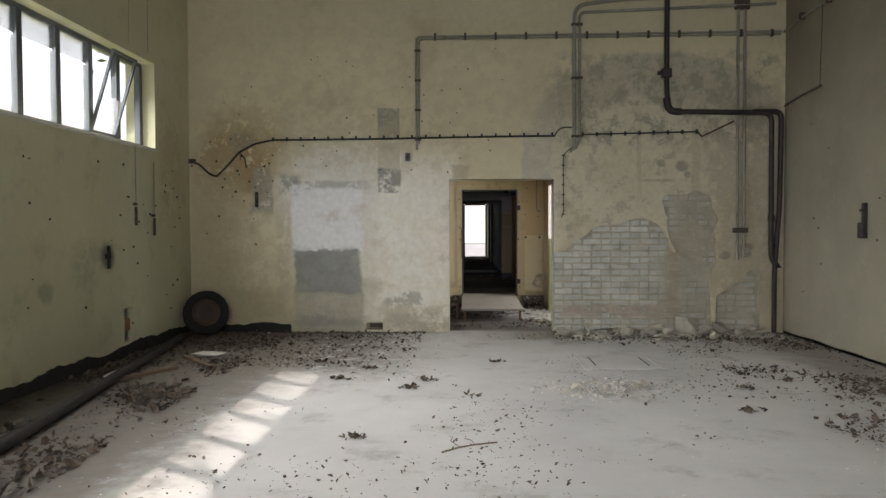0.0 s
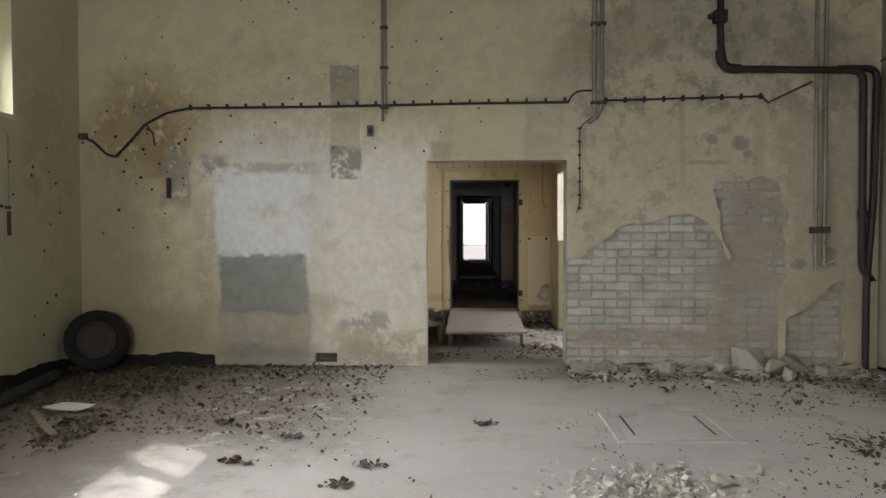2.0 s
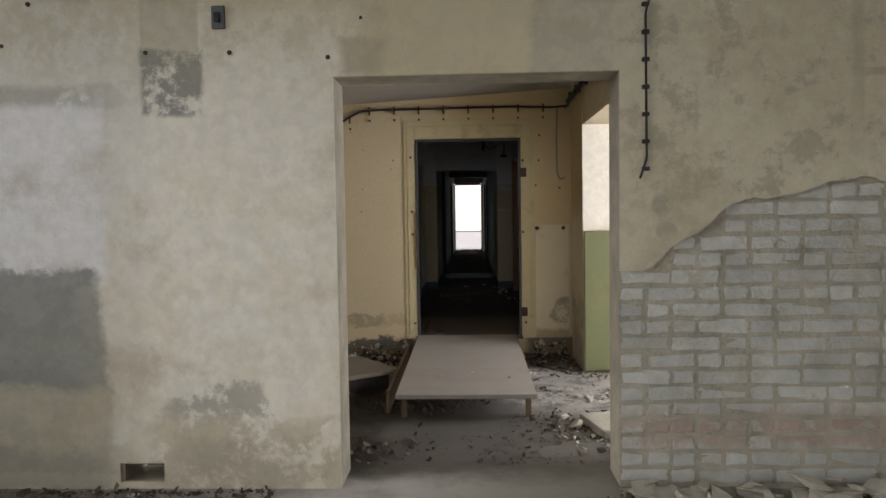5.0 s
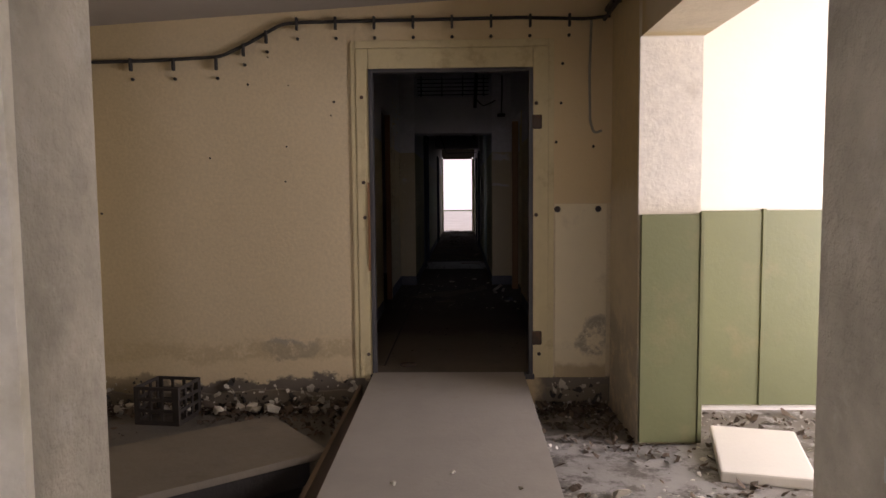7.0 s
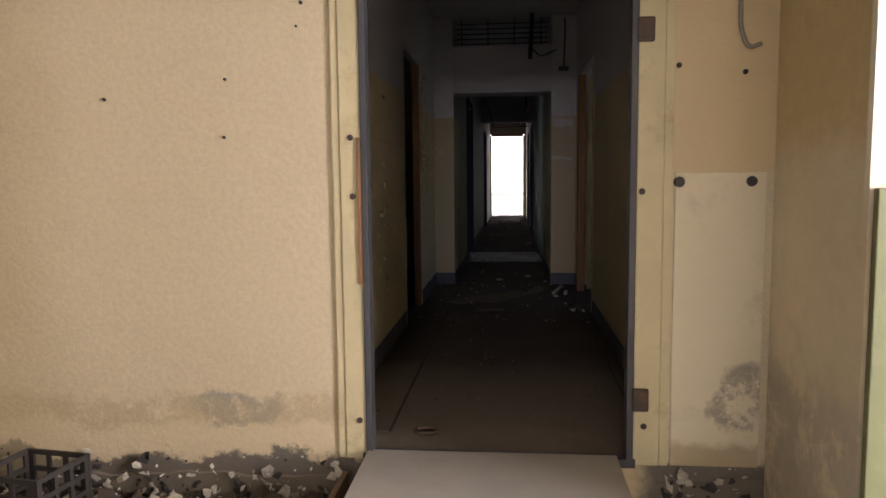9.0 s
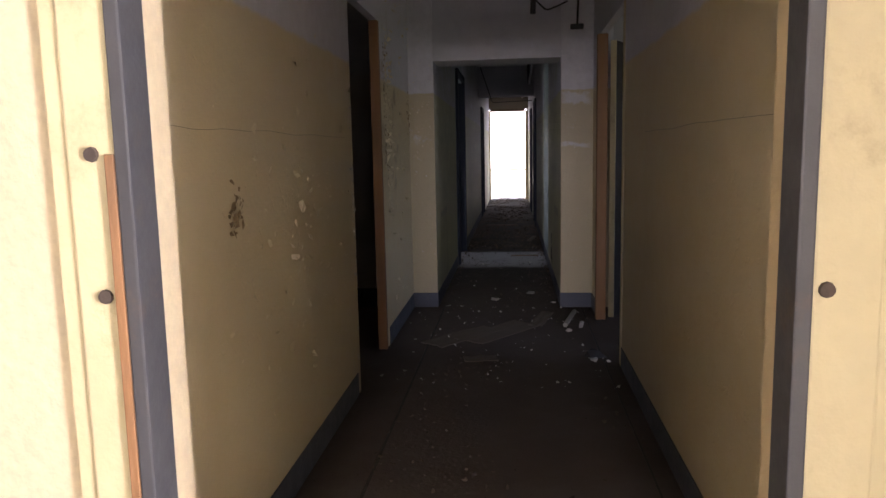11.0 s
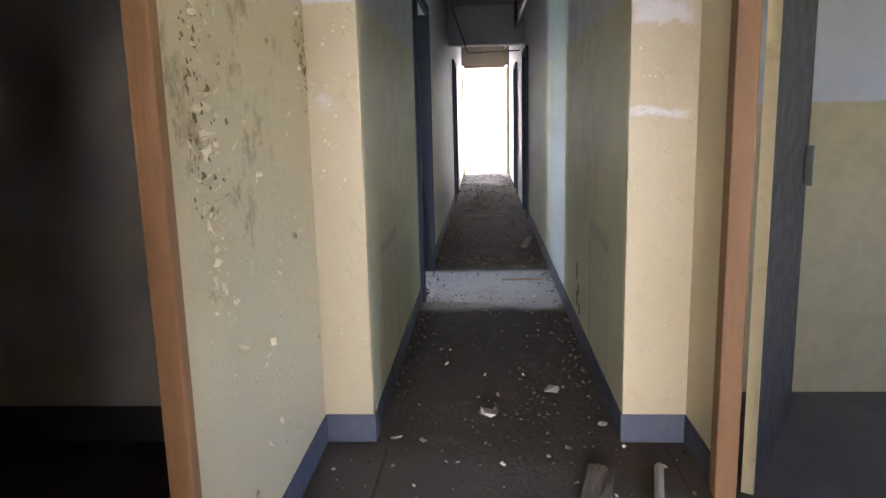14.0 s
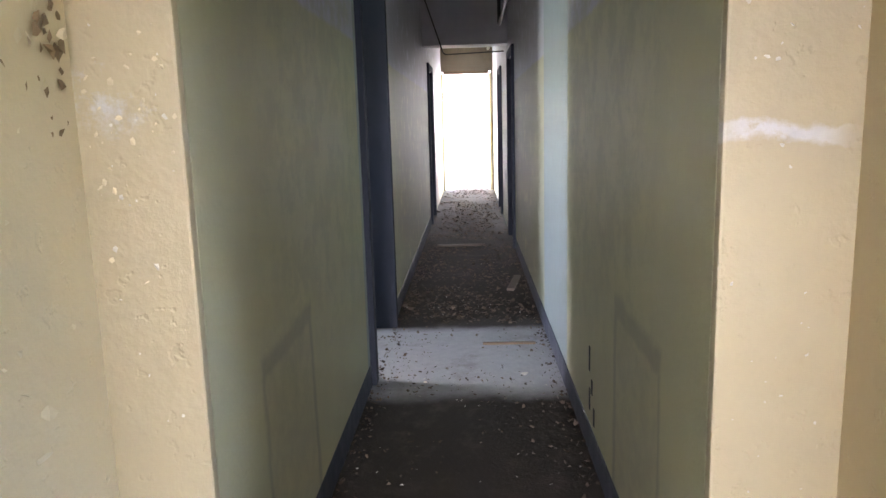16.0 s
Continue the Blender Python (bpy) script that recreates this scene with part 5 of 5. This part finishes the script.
tube("pipe", [(0, 0, 0), (0.02, 4.85, 0.03)], 0.02, m_pipe_dark, run)
for y in (0.2, 2.4, 4.6):
    part("hanger", one_box(-0.01, 0.03, y, y + 0.02, 0.01, 0.329), m_pipe_dark, run)
tube_rest = empty("tube_lamp_rest", "pale broken tube lamp on the ceiling", "lamp", 1.0, 26.6, 2.5)
tube("tube", [(0, 0, 0), (0.06, 1.1, 0.15)], 0.02, m_lobby, tube_rest)
part("hanger", one_box(-0.02, 0.04, 0.4, 0.43, 0.06, 0.449), m_lobby, tube_rest)
wire = empty("beam_wire", "thin wire hanging in front of the beam", "wire", 0.25, 25.35, 2.35)
tube("wire", [(0.0, 0, 0.6), (0.1, 0, 0.3), (0.16, 0, 0.12), (0.2, 0, -0.02), (0.9, 0, 0.0)], 0.008, m_cable, wire, 0.05)

roll = empty("paper_roll", "pale rolled paper lying on the corridor floor", "paper", 1.24, 17.6, FZ)
tube("roll", [(-0.05, -0.22, 0.02), (0.05, 0.22, 0.022)], 0.017, m_board, roll)
wad = lump("paper_wad", 1.3, 17.36, FZ, 0.04, 341, "crumpled pale paper wad on the floor", "paper", material=m_board, flat=0.6)
wad2 = lump("paper_wad", 1.2, 17.28, FZ, 0.028, 342, "crumpled pale paper wad on the floor", "paper", material=m_board, flat=0.4)
structure("trim_floor_gap", one_box(0.251, 0.263, 13.62, 18.02, FZ, FZ + 0.002), m_hole, "dark gap beside the floor board", "floor gap")
structure("trim_floor_gap_east", one_box(1.36, 1.368, 13.62, 18.02, FZ, FZ + 0.002), m_hole, "dark gap in the floor covering", "floor gap")
strip = structure("trim_floor", one_box(0.04, 0.25, 13.62, 18.02, FZ, FZ + 0.006), m_lino, "worn floor board along the wall", "floor board")
for i, (x, y, w, l, a) in enumerate(((0.48, 17.1, 0.62, 0.2, 50), (0.72, 17.22, 0.66, 0.24, 52), (1.03, 17.62, 0.10, 0.46, -14), (0.62, 16.55, 0.2, 0.12, 10))):
    c = empty("cardboard_piece", "torn dusty cardboard piece on the corridor floor", "cardboard", x, y, FZ, "torn cardboard")
    bm = bmesh.new()
    bmesh.ops.create_grid(bm, x_segments=8, y_segments=8, size=0.5)
    for v in bm.verts:
        v.co.x += 0.06 * noise.noise(Vector((v.co.y * 6, i, 1)))
        v.co.y += 0.06 * noise.noise(Vector((v.co.x * 6, i, 5)))
        v.co = Vector((v.co.x * w, v.co.y * l, 0.008 + 0.008 * noise.noise(Vector((v.co.x * 3, v.co.y * 3, i)))))
    ext = bmesh.ops.extrude_face_region(bm, geom=bm.faces[:])
    bmesh.ops.translate(bm, vec=(0, 0, 0.005), verts=[q for q in ext["geom"] if isinstance(q, bmesh.types.BMVert)])
    bmesh.ops.recalc_face_normals(bm, faces=bm.faces)
    part("sheet", bm, m_card, c)
    c.rotation_euler = (0, 0, radians(a))
for i, (x, y, s) in enumerate(((0.975, 18.6, 0.05), (0.67, 18.34, 0.05), (1.15, 18.23, 0.025), (0.28, 18.09, 0.025), (1.0, 20.4, 0.03), (0.3, 16.9, 0.02), (1.3, 16.55, 0.05), (0.45, 19.0, 0.02))):
    lump("plaster_lump", x, y, FZ, s, 300 + i, "pale plaster flake on the corridor floor", "rubble", "corridor flakes", m_chips, 0.25)
rag = lump("black_rag", 1.32, 16.6, FZ, 0.06, 333, "small crumpled black rag on the floor", "rag", material=m_cable, flat=0.5)
stick = empty("lath", "thin wooden lath on the corridor floor", "lath", 0.95, 20.95, FZ)
part("lath", one_box(-0.16, 0.16, -0.015, 0.015, 0, 0.012, bevel=0.003), m_timber, stick)
for i, (x, y, a) in enumerate(((0.62, 24.5, 3), (1.08, 22.6, 80))):
    b = empty("floor_board", "fallen wooden board on the corridor floor", "board", x, y, FZ, "fallen boards")
    part("board", one_box(-0.26, 0.26, -0.03, 0.03, 0, 0.02, bevel=0.004), m_card, b)
    b.rotation_euler = (0, 0, radians(a))
tin = empty("floor_ring", "small iron ring plate by the threshold", "ring", 0.42, 13.62, FZ)
tube("ring", [(0.05 * math.cos(a * 0.5236), 0.035 * math.sin(a * 0.5236), 0.008) for a in range(13)], 0.009, m_rust, tin)
scatter("corridor_chips", 130, in_rect(0.05, 1.4, 16.0, 18.1, FZ, 0.0, 2), m_chips, "pale paint chips on the floor", "litter", (0.004, 0.016), 50)
scatter("passage_chips", 120, in_rect(0.24, 1.17, 18.1, 23.5, FZ, 0.02, 2), m_chips, "pale chips on the passage floor", "litter", (0.003, 0.009), 51)
scatter("passage_litter", 6500, in_rect(0.22, 1.18, 21.4, 31.6, FZ, -0.2, 2), m_litter, "dense dark leaf litter on the floor", "litter", (0.006, 0.022), 52, 0.25)
scatter("corridor_litter", 1300, in_rect(0.02, 1.43, 13.7, 21.4, FZ, 0.12, 1.5), m_litter, "dark dirt crumbs on the floor", "litter", (0.004, 0.012), 53)
scatter("edge_dust", 1000, lambda r: (NX1 - abs(r.gauss(0, 0.05)) if r.random() < 0.5 else NX0 + abs(r.gauss(0, 0.05)), r.uniform(18.5, 24), FZ), m_litter, "dirt along the skirting", "litter", (0.004, 0.014), 54)
m_pale_flake = surface("bare_white_filler", (0.70, 0.67, 0.60), 0.8, var=0.15, bump=0.2)
m_flake = surface("curled_ochre_paint", (0.72, 0.63, 0.44), 0.5, var=0.15, by_island=0.12, bump=0.2)
scatter("paint_flakes", 330, lambda r: (0.001, r.uniform(16.9, 18.05), FZ + 0.15 + 2.2 * r.random()) if r.random() < 0.4 else (0.001, 16.95 + abs(r.gauss(0, 0.12)), r.uniform(1.0, 2.3)),
        m_flake, "curled paint flakes on the wall", "paint flake", (0.005, 0.018), 55, 0.5, 0.002, (1, 0, 0))
scatter("paint_scabs", 130, lambda r: (0.001, min(r.gauss(15.1, 0.4), 15.9), r.gauss(1.15, 0.3)), m_flake, "small paint scabs on the wall", "paint flake", (0.005, 0.022), 56, 0.3, 0.002, (1, 0, 0))
scatter("pier_flakes", 60, lambda r: (r.uniform(0.02, 0.19), PY - 0.001, r.gauss(1.7, 0.25)), m_flake, "paint flakes on the pier", "paint flake", (0.002, 0.008), 57, 0.3, 0.002, (0, -1, 0))
for x in (CX0 + 0.0005, CX1 - 0.0005):
    crack = empty("wall_crack", "thin dark crack across the oil paint", "crack", x, 13.7, 1.57)
    tube("crack_line", [(0, i * 0.1, 0.012 * noise.noise(Vector((i * 0.35, x, 0)))) for i in range(22)], 0.0005, m_hole, crack)
m_scar = surface("brown_paint_scar", (0.26, 0.18, 0.10), 0.9, var=0.3, by_island=0.3)
scatter("edge_chips", 60, lambda r: (0.001, 15.93 - abs(r.gauss(0, 0.02)), r.choice((r.gauss(1.25, 0.12), r.uniform(0.4, 2.2)))), m_pale_flake, "pale chipped paint along the door edge", "paint flake", (0.004, 0.016), 61, 0.3, 0.002, (1, 0, 0))
scatter("pier_chips", 70, lambda r: (r.choice((r.uniform(0.01, 0.19), r.uniform(1.21, 1.44))), PY - 0.001, r.uniform(0.6, 2.2)), m_pale_flake, "pale paint chips on the piers", "paint flake", (0.002, 0.007), 62, 0.2, 0.002, (0, -1, 0))
scatter("paint_scars", 40, lambda r: (0.0005, r.gauss(14.36, 0.035), r.gauss(1.32, 0.035)), m_scar, "brown chipped scar in the paint", "paint flake", (0.006, 0.018), 58, 0.1, 0.001, (1, 0, 0))
scatter("post_scars", 170, lambda r: (0.0005, 16.92 + abs(r.gauss(0, 0.09)), r.uniform(1.3, 2.2)), m_scar, "brown chipped paint beside the post", "paint flake", (0.004, 0.013), 59, 0.1, 0.001, (1, 0, 0))
scatter("pier_scars", 40, lambda r: (0.0005, 18.05 - abs(r.gauss(0, 0.06)), r.gauss(1.75, 0.12)), m_scar, "brown chipped paint beside the pier", "paint flake", (0.006, 0.018), 60, 0.1, 0.001, (1, 0, 0))

marks = empty("wall_marks", "black scribbled marks low on the olive wall", "marks", NX1, 19.45, 0.4)
for y, z, h in ((0.06, 0.16, 0.10), (0.0, 0.08, 0.06), (0.05, 0.0, 0.09), (-0.05, -0.03, 0.07)):
    part("stroke", one_box(-0.003, 0.0, y - 0.012, y + 0.012, z, z + h), m_cable, marks)

# ---- outside ----
# Unseen slab, added to keep sun and sky off the passage end.
structure("canopy", one_box(-2.0, 3.4, 31.26, 35.0, 2.75, 2.9), m_dark_ceiling, "unseen slab added over the exit to block sun and sky", "canopy")
path_out = structure("pavement", one_box(-8, 10, 31.26, 60, -0.499, 0.12), m_pave, "pale sunlit paving outside the exit", "pavement")
backdrop = Nodes("bright_haze")
em = backdrop.n("Emission", (0.95, 0.98, 1.0, 1), 1.15)
backdrop.t.links.new(em.outputs[0], backdrop.t.nodes["Material Output"].inputs[0])
structure("backdrop", one_box(-20, 22, 90, 90.2, -0.49, 30), backdrop.m, "overexposed bright haze beyond the exit", "backdrop")

def tree_thing(x, y, z):
    """A tree: tapered trunk, limbs and a loose crown of many small leaves."""
    r = random.Random(77)
    bark = surface("tree_bark", (0.10, 0.08, 0.06), 0.95, var=0.4, bump=0.6)
    green = surface("tree_leaves", (0.09, 0.13, 0.035), 0.6, var=0.3, by_island=0.4)
    t = empty("tree", "leafy green tree outside the strip window, added to dapple the sun", "tree", x, y, z)
    bm = bmesh.new()
    made = bmesh.ops.create_cone(bm, cap_ends=True, segments=12, radius1=0.2, radius2=0.09, depth=5.0)["verts"]
    bmesh.ops.translate(bm, vec=(0, 0, 2.5), verts=made)
    part("trunk", bm, bark, t, smooth=True)
    tips = []
    for i in range(11):
        a, h = i * 2.4, 3.4 + 0.16 * i
        tip = Vector((math.cos(a) * r.uniform(1.0, 2.1), math.sin(a) * r.uniform(1.0, 2.4), h + r.uniform(1.0, 2.4)))
        tube("limb", [(0, 0, h - 0.4), tip * 0.5 + Vector((0, 0, h * 0.42)), tip], 0.035, bark, t, 0.2)
        tips += [tip, tip * 0.7 + Vector((0, 0, 1.6))]
    verts, faces = [], []
    for _ in range(1300):
        c = r.choice(tips)
        p = c + Vector((r.gauss(0, 0.42), r.gauss(0, 0.42), r.gauss(0, 0.36)))
        q = Euler((r.uniform(-1, 1), r.uniform(-1, 1), r.uniform(0, 6.3))).to_matrix()
        n, l = len(verts), r.uniform(0.05, 0.09)
        verts += [tuple(p + q @ Vector(v)) for v in ((-l, 0, 0), (0, -l * 0.45, 0.01), (l, 0, 0), (0, l * 0.45, 0.01))]
        faces.append((n, n + 1, n + 2, n + 3))
    me = bpy.data.meshes.new("crown")
    me.from_pydata(verts, [], faces)
    me.materials.append(green)
    new("crown", me).parent = t
    return t


# Tree added in the sun's path to break up the hall floor's sun patches.
tree_thing(-7.2, 9.4, -0.5)

# ---- bricks of the north wall ----
def brick_mesh(half, seed):
    """One brick face, worn and slightly out of true."""
    r = random.Random(seed)
    bm = one_box(-half, half, 0.0, 0.03, -0.036, 0.036, bevel=0.013)
    for v in bm.verts:
        v.co += Vector((r.uniform(-0.007, 0.007), r.uniform(-0.003, 0.003) if v.co.y < 0.02 else 0, r.uniform(-0.006, 0.006)))
    bmesh.ops.triangulate(bm, faces=bm.faces)
    return mesh_of("brick", bm, m_brick)


brick_full = [brick_mesh(0.127, 400 + i) for i in range(8)]
brick_half = [brick_mesh(0.0605, 420 + i) for i in range(6)]
made = 0
for row in range(24):
    z = 0.06 + row * 0.0885
    heads = row % 2 == 1
    x = OX1 + 0.004
    first = row % 2 == 1
    while x < 4.5 and made < 300:
        half = first or rng.random() < (0.75 if heads else 0.25)
        first = False
        w = 0.121 if half else 0.254
        cx = x + w / 2
        if x + w < 4.5 and sum(damaged(cx + a * w * 0.5, z + b) for a in (-1, 0, 1) for b in (-0.03, 0.03)) >= 4:
            ob = new("brick", rng.choice(brick_half if half else brick_full))
            ob.location = (cx + rng.uniform(-0.004, 0.004), 9.856 + rng.uniform(0, 0.004), z + rng.uniform(-0.003, 0.003))
            ob.rotation_euler = (rng.uniform(-0.01, 0.01), rng.uniform(-0.008, 0.008), rng.uniform(-0.01, 0.01))
            ob.parent = wall_north
            made += 1
        x += w + 0.016
